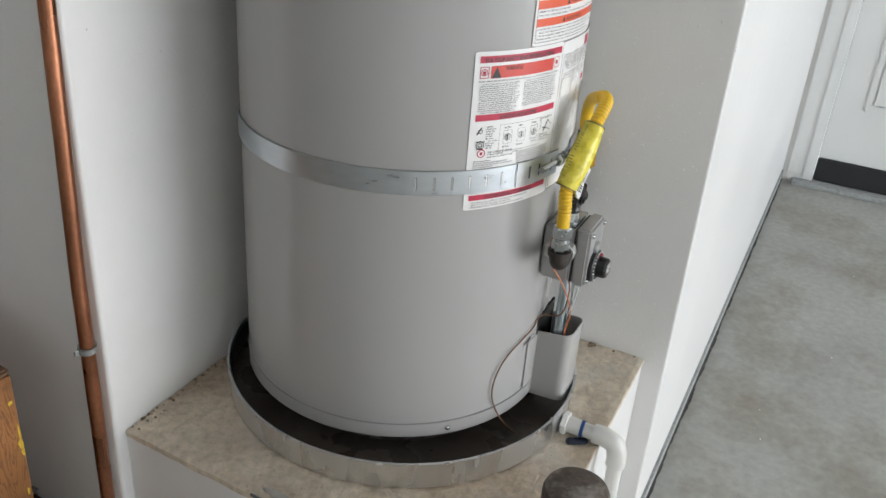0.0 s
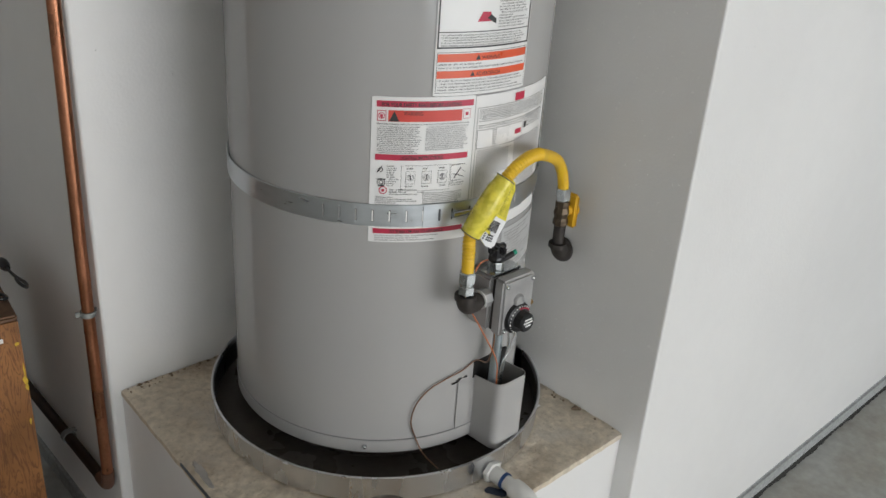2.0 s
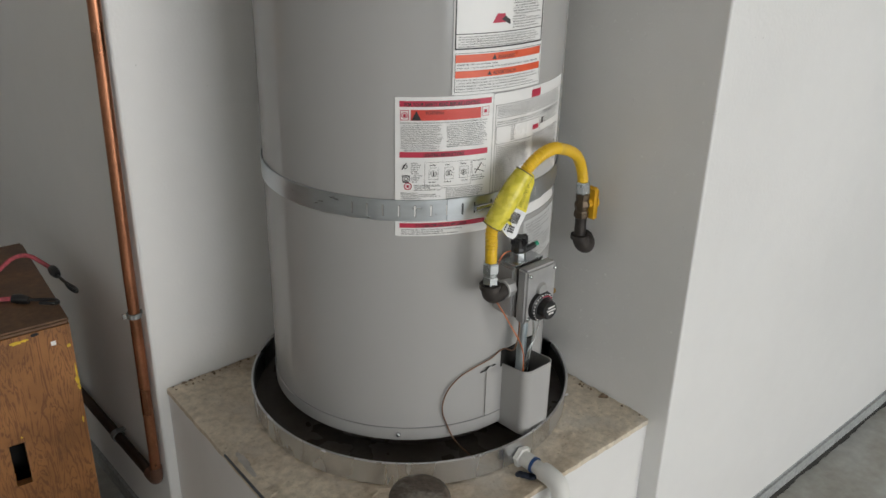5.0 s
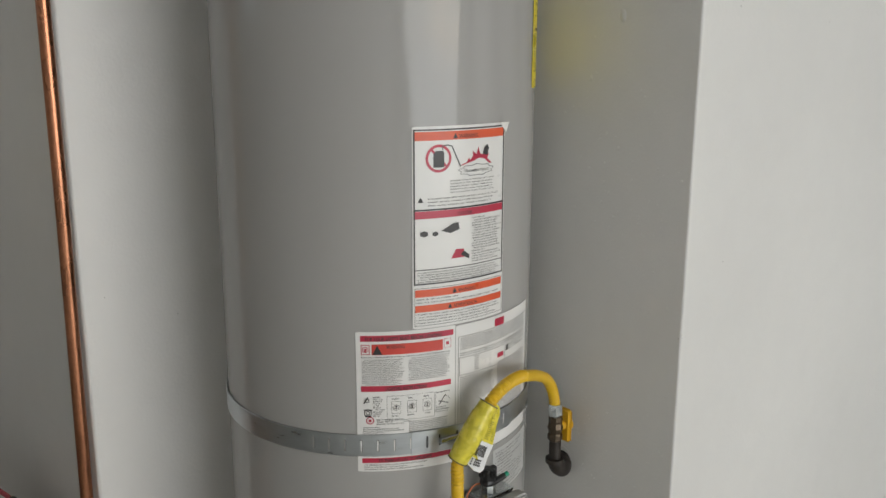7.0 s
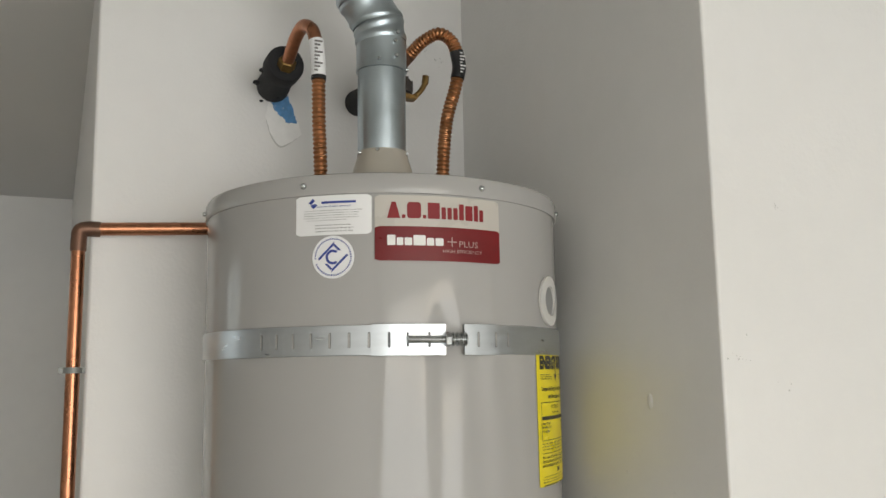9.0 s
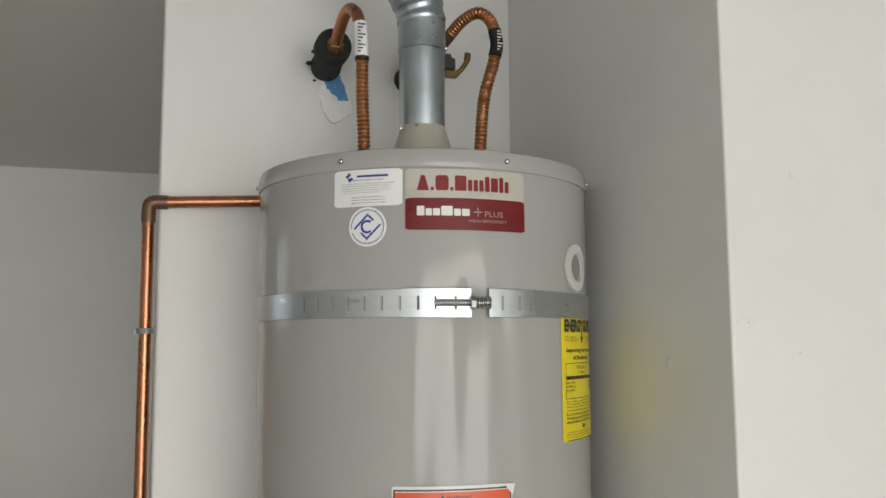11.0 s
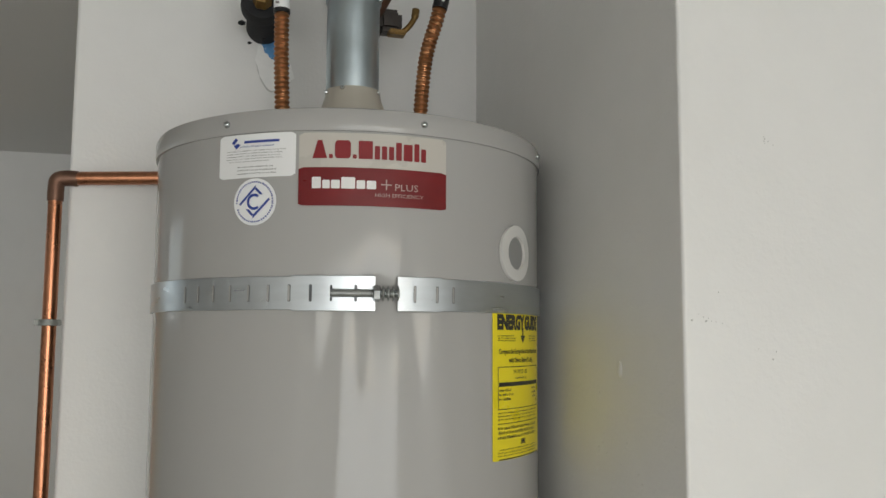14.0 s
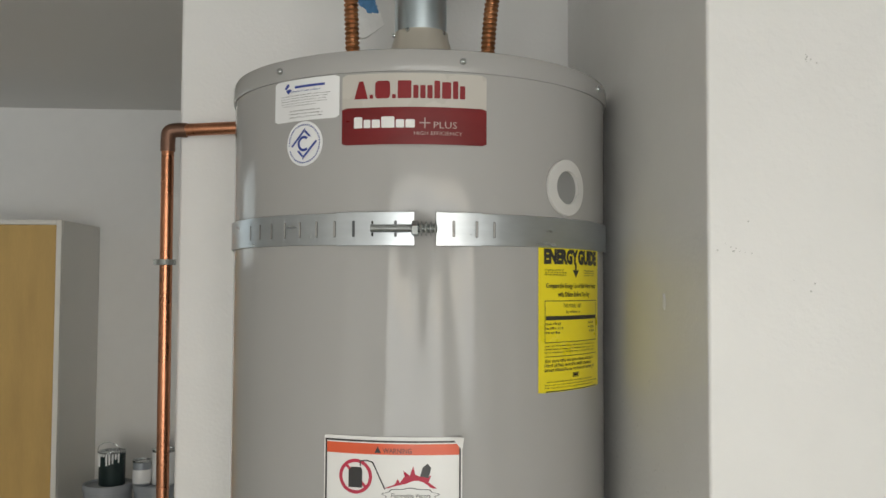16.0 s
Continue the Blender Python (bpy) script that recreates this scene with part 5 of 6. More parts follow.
def gore(name, c0, n0, c1, n1, r):
    """A length of pipe between two planes, with raised crimped rims."""
    c0, n0, c1, n1 = Vector(c0), Vector(n0).normalized(), Vector(c1), Vector(n1).normalized()
    bm = bmesh.new()
    d = (c1 - c0).normalized()
    s = d.orthogonal().normalized()
    u = d.cross(s)
    rows = []
    L = (c1 - c0).length
    stops = [(0, 1.0), (0.004, 1.045), (0.009, 1.045), (0.013, 1.0)]
    seq = [(a, q, c0, n0) for a, q in stops] + [(-a, q, c1, n1) for a, q in reversed(stops)]
    for a, q, c, n in seq:
        row = []
        for k in range(48):
            w = (s * math.cos(2 * math.pi * k / 48) + u * math.sin(2 * math.pi * k / 48)) * r * q
            p = c + w
            p = p - d * (n.dot(w) / n.dot(d)) + d * a
            row.append(bm.verts.new(p))
        rows.append(row)
    for A, B in zip(rows, rows[1:]):
        for k in range(48):
            bm.faces.new((A[k], A[(k + 1) % 48], B[(k + 1) % 48], B[k]))
    bmesh.ops.recalc_face_normals(bm, faces=bm.faces)
    part(name, bm, M_GALV, vent, smooth=True)


part("upper_pipe", new_lathe([(0.0395, 2.137), (0.0418, 2.138), (0.0418, 2.142), (RV, 2.144), (RV, 2.190)], (VX, VY), 56), M_GALV, vent, smooth=True)
up = Vector((0, 0, 1))
lean1, lean2, lean3 = Vector((-0.30, 0.02, 1)).normalized(), Vector((-0.66, 0.05, 1)).normalized(), Vector((-0.40, 0.03, 1)).normalized()
c0 = Vector((VX, VY, 2.188))
c1 = c0 + up.lerp(lean1, 0.5) * 0.034
c2 = c1 + lean2 * 0.055
c3 = c2 + lean3 * 0.060
gore("elbow_gore", c0, up.lerp(lean1, 0.4), c1, lean1, RV)
gore("elbow_gore", c1, lean1, c2, lean2, RV)
gore("elbow_gore", c2, lean2, c3, lean3, RV)
gore("rising_pipe", c3, lean3, (c3.x - 0.02, c3.y, CEIL - 0.001), up, RV)
for th, z in ((-120, 1.999), (-35, 1.998), (-170, 1.998), (-115, 2.148), (-75, 2.156), (-30, 2.141), (-78, 2.180), (-72, 2.196)):
    p = Vector((VX, VY, z)) + out(th) * (RV if z > 2.14 else 0.0395)
    part("screw", new_lathe([(0, 0.004), (0.0025, 0.0037), (0.0036, 0.001), (0.0036, -0.002)], seg=12, axis=(p, out(th))), M_ZINC, vent, smooth=True)


# ---- copper water connectors ----
def corrugated(name, pts, r, parent, pitch=0.0072, amp=0.0011):
    line = even(spline(pts, 14), pitch / 6)
    rs = [r + amp * math.sin(2 * math.pi * i / 6) for i in range(len(line))]
    return part(name, new_tube(line, rs, 20), M_HOSE, parent, "", True)


def sleeve(bm, line, r):
    return tube(bm, line, r, 20)


cl = thing("water_connector", (0.302, -0.280, 1.908), "corrugated copper water connector with a white printed sleeve", "water connector", "water connectors")
corrugated("hose", [(0.302, -0.280, 1.906), (0.302, -0.280, 1.97), (0.299, -0.280, 2.05), (0.298, -0.281, 2.120)], 0.0102, cl)
line = spline([(0.298, -0.281, 2.118), (0.297, -0.280, 2.150), (0.295, -0.276, 2.180)], 6)
part("sleeve", sleeve(bmesh.new(), line, 0.0117), M_WHITE, cl, "white printed sleeve", True)
bm = bmesh.new()
for k in range(9):
    z = 2.124 + k * 0.006
    box(bm, 0.288, 0.288 + 0.005 + 0.004 * (k % 3), -0.2935, -0.2915, z, z + 0.0022)
part("printing", bm, M_GREYINK, cl)
part("sleeve_end", sleeve(bmesh.new(), [(0.298, -0.281, 2.113), (0.298, -0.281, 2.119)], 0.0121), M_BLACK, cl, "black sleeve end", True)
part("bend", new_tube(spline([(0.295, -0.276, 2.178), (0.291, -0.264, 2.203), (0.284, -0.236, 2.218), (0.279, -0.205, 2.207), (0.277, -0.180, 2.190), (0.276, -0.155, 2.178)], 8), 0.0108, 20), M_COPPER, cl, "smooth oxidised copper bend", True)
part("nut", hexnut((0.2765, -0.165, 2.184), (0, 0.85, -0.45), 0.0155, 0.02), M_BRASS, cl, "brass nut")
fl = thing("pipe_insulation", (0.277, -0.07, 2.18), "ragged black foam collar round a stub pipe at the wall", "pipe insulation", "pipe collars")
part("outer_collar", new_lathe([(0.012, 0.002), (0.031, 0.0), (0.0335, 0.006), (0.0335, 0.034), (0.031, 0.040), (0.012, 0.040)], seg=32, axis=((0.277, -0.148, 2.183), (0, 1, 0))), M_BLACKFOAM, fl, smooth=True)
part("inner_collar", new_lathe([(0.012, 0.0), (0.024, 0.0), (0.0275, 0.010), (0.024, 0.045), (0.029, 0.070), (0.031, 0.114)], seg=28, axis=((0.280, -0.108, 2.184), (0.08, 1, 0.06))), M_BLACKFOAM, fl, smooth=True)
bm = bmesh.new()
for k in range(10):
    a = random.uniform(0, 6.28)
    q = bmesh.ops.create_icosphere(bm, subdivisions=1, radius=random.uniform(0.003, 0.007))
    bmesh.ops.scale(bm, verts=q["verts"], vec=(1.2, 0.6, 0.8))
    bmesh.ops.translate(bm, verts=q["verts"], vec=(0.277 + 0.028 * math.cos(a), -0.07 + random.uniform(-0.03, 0.06), 2.180 + 0.028 * math.sin(a)))
tagged(part("foam_tatters", bm, M_BLACKFOAM, fl), kind="stuff")

cr = thing("water_connector", (0.504, -0.296, 1.908), "corrugated copper water connector with a black printed sleeve", "water connector", "water connectors")
corrugated("hose", [(0.504, -0.296, 1.906), (0.505, -0.296, 1.97), (0.513, -0.297, 2.06), (0.529, -0.299, 2.120), (0.534, -0.300, 2.142)], 0.0102, cr)
line = spline([(0.533, -0.300, 2.138), (0.537, -0.300, 2.160), (0.533, -0.299, 2.186)], 6)
part("sleeve", sleeve(bmesh.new(), line, 0.0117), M_BLACK, cr, "black printed sleeve", True)
bm = bmesh.new()
for k in range(7):
    z = 2.146 + k * 0.0055
    box(bm, 0.5335, 0.5335 + 0.004 + 0.003 * (k % 3), -0.3132, -0.3112, z, z + 0.0020)
part("printing", bm, M_PAPER, cr)
corrugated("bend", [(0.534, -0.299, 2.184), (0.526, -0.294, 2.206), (0.508, -0.284, 2.220), (0.488, -0.262, 2.212), (0.474, -0.236, 2.196)], 0.0102, cr, 0.0062)
part("stub", new_tube(spline([(0.476, -0.238, 2.198), (0.468, -0.215, 2.186), (0.460, -0.180, 2.172), (0.456, -0.140, 2.166)], 6), 0.0108, 20), M_COPPER_D, cr, "dull copper stub", True)
sv = thing("shutoff_valve", (0.455, -0.10, 2.16), "dark ball valve with a brass lever on a black foam collar", "valve", "pipe collars")
part("collar", new_lathe([(0.010, 0.0), (0.024, 0.0), (0.0265, 0.008), (0.023, 0.03), (0.026, 0.06), (0.023, 0.10), (0.026, 0.150)], seg=28, axis=((0.460, -0.145, 2.168), (-0.02, 1, 0.06))), M_BLACKFOAM, sv, smooth=True)
part("body", new_box(0.462, 0.502, -0.185, -0.145, 2.140, 2.178, bevel=0.008), M_IRON, sv, smooth=True)
bm = new_box(0.478, 0.506, -0.192, -0.170, 2.132, 2.141, bevel=0.002)
tube(bm, spline([(0.498, -0.182, 2.136), (0.510, -0.186, 2.146), (0.520, -0.188, 2.162), (0.523, -0.188, 2.178)], 6), [0.0048] * 13 + [0.0062] * 6, 10)
part("lever", bm, M_BRASS, sv, "worn brass lever", True)

# patch below the collar: scraped blue paint and bare plaster
def ragged(P, y, seed, amp):
    """An outline cut fine, its edge shaken a little."""
    bm = bmesh.new()
    pts = []
    for k, (x, z) in enumerate(P):
        x1, z1 = P[(k + 1) % len(P)]
        for i in range(6):
            a, b = x + (x1 - x) * i / 6, z + (z1 - z) * i / 6
            pts.append((a + amp * noise.noise((a * 300, b * 300, seed)), b + amp * noise.noise((a * 300, b * 300, seed + 5))))
    bm.faces.new([bm.verts.new((a, y, b)) for a, b in pts])
    return bm


tagged(part("paint_patch", ragged([(0.290, 2.190), (0.318, 2.173), (0.329, 2.149), (0.337, 2.124), (0.321, 2.121), (0.308, 2.131), (0.294, 2.143), (0.284, 2.164)], YA - 0.0022, 1, 0.004), M_BLUEPATCH), "scraped blue paint patch on the white wall", "paint patch", kind="structure")
PL = [(0.282, 2.168), (0.276, 2.133), (0.284, 2.102), (0.298, 2.079), (0.309, 2.076), (0.322, 2.084), (0.345, 2.102), (0.338, 2.126), (0.308, 2.140), (0.294, 2.156)]
tagged(part("plaster_patch", ragged(PL, YA - 0.0014, 2, 0.002), M_PLASTER), "bare plaster patch scraped on the wall", "plaster patch", kind="structure")
# Thin grey bead colours in the shadowed rim below the patch.
rim = spline([(p[0], YA - 0.0004, p[1]) for p in PL[1:7]], 6)
tagged(part("patch_rim_shade", new_tube(rim, [0.0004 + 0.0012 * math.sin(math.pi * i / (len(rim) - 1)) for i in range(len(rim))], 8), M_SCUFF_SHADE), "raised edge of the plaster patch, grey for its shadowed rim", "plaster patch", kind="structure")

# ---- relief discharge pipe ----
RP = 0.0112
dc = thing("discharge_pipe", (-0.043, 0.02, 0.23), "aged copper relief pipe running down the wall corner", "copper pipe")
PXX = -0.0395
topy = -0.0065
part("level_pipe", new_tube([(-0.015, topy - 0.001, 1.8985), (0.265, topy - 0.030, 1.9100)], RP, 20), M_COPPER, dc, smooth=True)
el = spline([(-0.006, topy, 1.8985), (-0.024, topy, 1.8985), (-0.0370, topy, 1.8945), (-0.0393, topy, 1.880), (PXX, topy + 0.0005, 1.860)], 6)
part("elbow", new_tube(el, RP + 0.0018, 20), M_COPPER_D, dc, "oxidised copper elbow", True)
part("upright_pipe", new_tube([(PXX, topy, 1.868), (PXX, 0.0, 1.3), (PXX, 0.021, 0.75), (PXX, 0.026, 0.245)], RP, 20), M_COPPER, dc, smooth=True)
el = spline([(PXX, 0.026, 0.268), (PXX, 0.027, 0.245), (PXX, 0.032, 0.233), (PXX, 0.046, 0.228), (PXX, 0.068, 0.228)], 6)
part("elbow", new_tube(el, RP + 0.0018, 20), M_COPPER_D, dc, "", True)
# The low run is coloured near black, unlike the upright.
part("low_pipe", new_tube([(PXX, 0.06, 0.228), (PXX, BACK - 0.001, 0.226)], RP, 18), M_LOWPIPE, dc, "near-black low pipe", True)


def clamp(z, y, upright=True):
    o, d = ((PXX, y, z - 0.005), (0, 0, 1)) if upright else ((PXX, y - 0.008, z), (0, 1, 0))
    h = 0.010 if upright else 0.016
    bm = new_lathe([(RP + 0.0004, 0), (RP + 0.0032, 0.0), (RP + 0.0032, h), (RP + 0.0004, h)], seg=28, axis=(o, d), closed=True)
    if upright:
        box(bm, PXX - 0.022, PXX - RP - 0.001, y + 0.002, y + 0.006, z - 0.005, z + 0.005, bevel=0.001)
        box(bm, PXX + RP, XF + 0.001, y + 0.002, y + 0.006, z - 0.005, z + 0.005, bevel=0.001)
    else:
        box(bm, PXX - 0.004, XF + 0.001, y - 0.008, y + 0.008, z + RP, z + RP + 0.003, bevel=0.001)
        box(bm, PXX - 0.004, XF + 0.001, y - 0.008, y + 0.008, z - RP - 0.003, z - RP, bevel=0.001)
    part("clamp", bm, M_CLAMP, dc, "galvanised pipe clamp", True)


clamp(1.661, -0.010)
clamp(0.639, 0.022)
clamp(0.228, 0.236, False)

# ---- gas line ----
GX, GY = 0.625, -0.522
gs = thing("gas_shutoff", (GX, GY, 0.79), "black iron gas stub with a yellow-handled shutoff cock", "gas valve")
pts = spline([(XB - 0.002, GY + 0.030, 0.788), (0.667, GY + 0.014, 0.787), (0.648, GY, 0.786), (0.635, GY, 0.794), (GX, GY, 0.812)], 6)
part("elbow", new_tube(pts, [0.0125] * 7 + [0.0152] * (len(pts) - 7), 20), M_IRON, gs, "", True)
part("elbow_band", new_lathe([(0.012, 0), (0.0170, 0.001), (0.0170, 0.009), (0.012, 0.010)], seg=24, axis=((GX, GY, 0.806), (0, 0, 1)), closed=True), M_IRON, gs, smooth=True)
part("nipple", new_tube([(GX, GY, 0.80), (GX, GY, 0.862)], 0.0108, 20), M_IRON, gs, smooth=True)
part("cock", new_lathe([(0.011, 0), (0.0138, 0.003), (0.0138, 0.012), (0.0120, 0.016), (0.0145, 0.026), (0.0120, 0.036), (0.0128, 0.040), (0.0128, 0.048), (0.009, 0.050)], seg=8, axis=((GX - 0.001, GY, 0.850), (0, 0, 1))), mat("brown_brass", (0.10, 0.075, 0.05), 0.4, 0.7, 0.2, 60), gs, "tarnished brass cock")
bm = new_tube([(GX + 0.010, GY - 0.002, 0.876), (GX + 0.024, GY - 0.003, 0.876)], 0.0085, 14)
box(bm, GX + 0.017, GX + 0.027, GY - 0.019, GY + 0.009, 0.843, 0.909, bevel=0.0048, seg=3)
tube(bm, [(GX + 0.021, GY - 0.003, 0.876), (GX + 0.031, GY - 0.003, 0.876)], [0.014, 0.013], 16)
part("handle", bm, M_LEVER, gs, "yellow shutoff handle", True)
part("flare_nut", hexnut((GX - 0.002, GY, 0.899), (-0.05, 0, 1), 0.0138, 0.024), M_ZINC, gs)
part("wall_plate", new_lathe([(0.013, 0.0), (0.021, 0.0), (0.022, 0.004), (0.020, 0.006)], seg=24, axis=((XB - 0.007, GY + 0.028, 0.788), (1, 0, 0))), M_WALL, gs, "painted-over wall plate", True)

gh = thing("gas_hose", (0.316, -0.595, 0.84), "yellow coated flexible gas connector with a dangling tag", "gas hose")
part("nut", hexnut((0.316, -0.595, 0.836), (0, 0, 1), 0.0134, 0.018), M_ZINC, gh)
part("collar", new_tube([(0.316, -0.595, 0.853), (0.316, -0.595, 0.858)], 0.0118, 20), M_ZINC, gh, smooth=True)
part("nut", hexnut((0.316, -0.595, 0.857), (0, 0, 1), 0.0140, 0.020), M_ZINC, gh)
hp = [(0.316, -0.595, 0.874), (0.316, -0.594, 0.905), (0.320, -0.592, 0.938), (0.346, -0.599, 0.983), (0.371, -0.6045, 1.019), (0.391, -0.607, 1.036), (0.417, -0.604, 1.043), (0.455, -0.590, 1.038), (0.500, -0.568, 1.022), (0.545, -0.548, 1.004), (0.583, -0.533, 0.983), (0.608, -0.524, 0.957), (0.619, -0.521, 0.934), (0.622, -0.521, 0.914)]
line = even(spline(hp, 14), 0.0011)
n = len(line)
rs = []
for i in range(n):
    f = i / n
    a = 0.0007 if 0.05 < f < 0.55 else (0.0002 if f < 0.86 else 0.0005)
    rs.append(0.0098 + a * math.sin(2 * math.pi * i / 5))
part("hose", new_tube(line, rs, 18), M_YELLOW, gh, "ribbed yellow hose", True)
# yellow plastic tag: a sleeve round the hose and a flap beside it
axis = spline([(0.3200, -0.5900, 0.9370), (0.3355, -0.5965, 0.9660), (0.3545, -0.6015, 0.9970), (0.3710, -0.6045, 1.0200)], 8)
bm = tube(bmesh.new(), axis, [0.0138 + 0.0042 * math.sin(math.pi * min(1.0, 0.15 + 0.8 * i / (len(axis) - 1))) + 0.0009 * noise.noise((i * 0.6, 3, 1)) for i in range(len(axis))], 20, caps=False)
part("tag_sleeve", bm, M_TAG, gh, "yellow plastic tag sleeve", True)
for p, q, r in ((axis[0], axis[1], 0.0161), (axis[-2], axis[-1], 0.0148)):
    d = (Vector(q) - Vector(p)).normalized()
    part("tag_hem", new_lathe([(r - 0.001, -0.001), (r + 0.0007, -0.001), (r + 0.0007, 0.0008), (r - 0.001, 0.0008)], seg=24, axis=(p if r > 0.0155 else q, d), closed=True), M_TAGHEM, gh, "dark hem of the tag")


def on_tag(u, w, front=0.0):
    return Vector((u, -0.6035 - front + 0.06 * max(0.0, 0.95 - w) * 2 + 0.0012 * math.sin(u * 160 + w * 60), w))


F = [(0.330, 0.946), (0.329, 0.934), (0.343, 0.916), (0.356, 0.908), (0.364, 0.910), (0.372, 0.928), (0.381, 0.950), (0.391, 0.978), (0.396, 0.996), (0.394, 1.008), (0.386, 1.018), (0.372, 1.022), (0.352, 0.992)]
ctr = Vector((0.363, 0.966))
bm = bmesh.new()
sides = []
for front in (0.0, -0.0010):
    rows = [[bm.verts.new(on_tag(ctr.x + (u - ctr.x) * f / 6, ctr.y + (w - ctr.y) * f / 6, front)) for u, w in F] for f in range(6, 0, -1)]
    for A, B in zip(rows, rows[1:]):
        for k in range(len(F)):
            bm.faces.new((A[k], A[(k + 1) % len(F)], B[(k + 1) % len(F)], B[k]))
    bm.faces.new(rows[-1])
    sides.append(rows[0])
for i in range(len(F)):
    j = (i + 1) % len(F)
    bm.faces.new((sides[0][i], sides[1][i], sides[1][j], sides[0][j]))
bmesh.ops.recalc_face_normals(bm, faces=bm.faces)
part("tag_flap", bm, M_TAG, gh, "yellow plastic tag flap", True)
W = [(0.330, 0.970), (0.345, 0.970), (0.3795, 0.9485), (0.372, 0.927), (0.3645, 0.9095), (0.356, 0.9075), (0.343, 0.9155), (0.328, 0.934)]


def flat_tag(bm, quad, lift):
    bm.faces.new([bm.verts.new(on_tag(u, w, lift)) for u, w in quad])


bm = bmesh.new()
flat_tag(bm, W, 0.0022)
part("tag_label", bm, M_WHITE, gh, "white barcode label")
rnd = random.Random(3)
bm = bmesh.new()
s = 0.0
while s < 1.0:
    w = rnd.choice((0.025, 0.04, 0.06))
    a, b, d = Vector((0.343, 0.963)), Vector((0.368, 0.9485)), Vector((-0.0065, -0.0165))
    p, q = a.lerp(b, s), a.lerp(b, min(1, s + w))
    flat_tag(bm, [p, p + d, q + d, q], 0.0028)
    s += w + rnd.choice((0.025, 0.04))
for k in range(3):
    for i in range(6):
        p = Vector((0.3355 + 0.0036 * i - 0.0012 * k, 0.9415 - 0.0020 * i - 0.0040 * k))
        if rnd.random() < 0.85:
            flat_tag(bm, [p, p + Vector((0.0028, -0.0015)), p + Vector((0.0018, -0.0042)), p + Vector((-0.0010, -0.0027))], 0.0028)
part("barcode", bm, M_INK, gh)
bm = bmesh.new()
for k in range(16):
    for j in range(3):
        u, w = 0.352 + 0.0105 * j + 0.0015 * k, 0.972 - 0.0062 * j + 0.0026 * k
        edge = 0.3795 + (w - 0.9485) * 0.35
        if rnd.random() < 0.85 and w < 1.006 and u + 0.008 < edge:
            L = rnd.uniform(0.004, 0.008)
            flat_tag(bm, [(u, w), (u + L, w - L * 0.58), (u + L - 0.0004, w - L * 0.58 - 0.0009), (u - 0.0004, w - 0.0009)], 0.0012)
tagged(part("tag_printing", bm, M_TAGINK, gh), kind="stuff")
bm = bmesh.new()
ax = [Vector(p) for p in axis]
for k in range(2, len(ax) - 2):
    d = (ax[k + 1] - ax[k - 1]).normalized()
    x = d.cross(Vector((0, -1, 0))).normalized()
    y = x.cross(d)
    for g in range(7):
        a0 = radians(-75 + g * 24 + rnd.uniform(-3, 3))
        a1 = a0 + radians(rnd.uniform(12, 20))
        R = 0.0142 + 0.0042 * math.sin(math.pi * min(1.0, 0.15 + 0.8 * k / (len(ax) - 1))) + 0.0009 * noise.noise((k * 0.6, 3, 1))
        pts = [ax[k] + (x * math.sin(a) - y * math.cos(a)) * R * (-1 if y.y > 0 else 1) + d * e for a, e in ((a0, 0), (a1, 0.0012), (a1, 0.0026), (a0, 0.0014))]
        if rnd.random() < 0.8:
            bm.faces.new([bm.verts.new(p) for p in pts])
tagged(part("sleeve_printing", bm, M_TAGINK, gh), kind="stuff")

# chips and drips of old paint on the nook's side wall
bm = bmesh.new()
for y, z, s in ((-0.588, 1.604, 0.008), (-0.526, 1.502, 0.004), (-0.53, 1.57, 0.003), (-0.47, 1.44, 0.003), (-0.60, 1.90, 0.003), (-0.45, 1.96, 0.002), (-0.58, 1.25, 0.003), (-0.55, 0.72, 0.004), (-0.62, 0.90, 0.002), (-0.50, 0.62, 0.003), (-0.57, 1.08, 0.003)):
    q = bmesh.ops.create_icosphere(bm, subdivisions=2, radius=s)
    bmesh.ops.scale(bm, verts=q["verts"], vec=(0.3, 0.8, 1.4))
    bmesh.ops.translate(bm, verts=q["verts"], vec=(XB - 0.0005 - max(0.0, -y) * 0.011, y, z))
tagged(part("paint_drips", bm, M_WALL, smooth=True), "small raised paint drips on the side wall", "paint drip", kind="stuff")
# sprayed texture of the side wall, caught by the light
bm = bmesh.new()
rnd = random.Random(17)
for k in range(620):
    y, z = rnd.uniform(-0.72, -0.30), 0.48 + 1.05 * rnd.random() ** 1.3
    q = bmesh.ops.create_icosphere(bm, subdivisions=1, radius=rnd.uniform(0.0011, 0.0027))
    bmesh.ops.scale(bm, verts=q["verts"], vec=(0.36, rnd.uniform(0.6, 1.2), rnd.uniform(0.8, 2.2)))
    bmesh.ops.translate(bm, verts=q["verts"], vec=(XB + y * 0.0121, y, z))
tagged(part("wall_texture", bm, M_WALL, smooth=True), "fine sprayed paint texture on the side wall", "wall texture", kind="stuff")
bm = bmesh.new()
rnd = random.Random(5)
for x, z, n in ((0.721, 1.695, 1), (0.785, 1.627, 3), (0.781, 1.853, 6), (0.700, 1.660, 6), (0.720, 1.660, 3), (1.05, 1.86, 5), (1.08, 1.60, 3), (0.77, 1.20, 2), (1.594, 0.916, 4), (0.6795, 1.09, 4)):
    for k in range(n):
        q = bmesh.ops.create_icosphere(bm, subdivisions=1, radius=rnd.uniform(0.0005, 0.0012))
        bmesh.ops.translate(bm, verts=q["verts"], vec=(x + rnd.gauss(0, 0.008), YC - 0.0001, z + rnd.gauss(0, 0.004)))
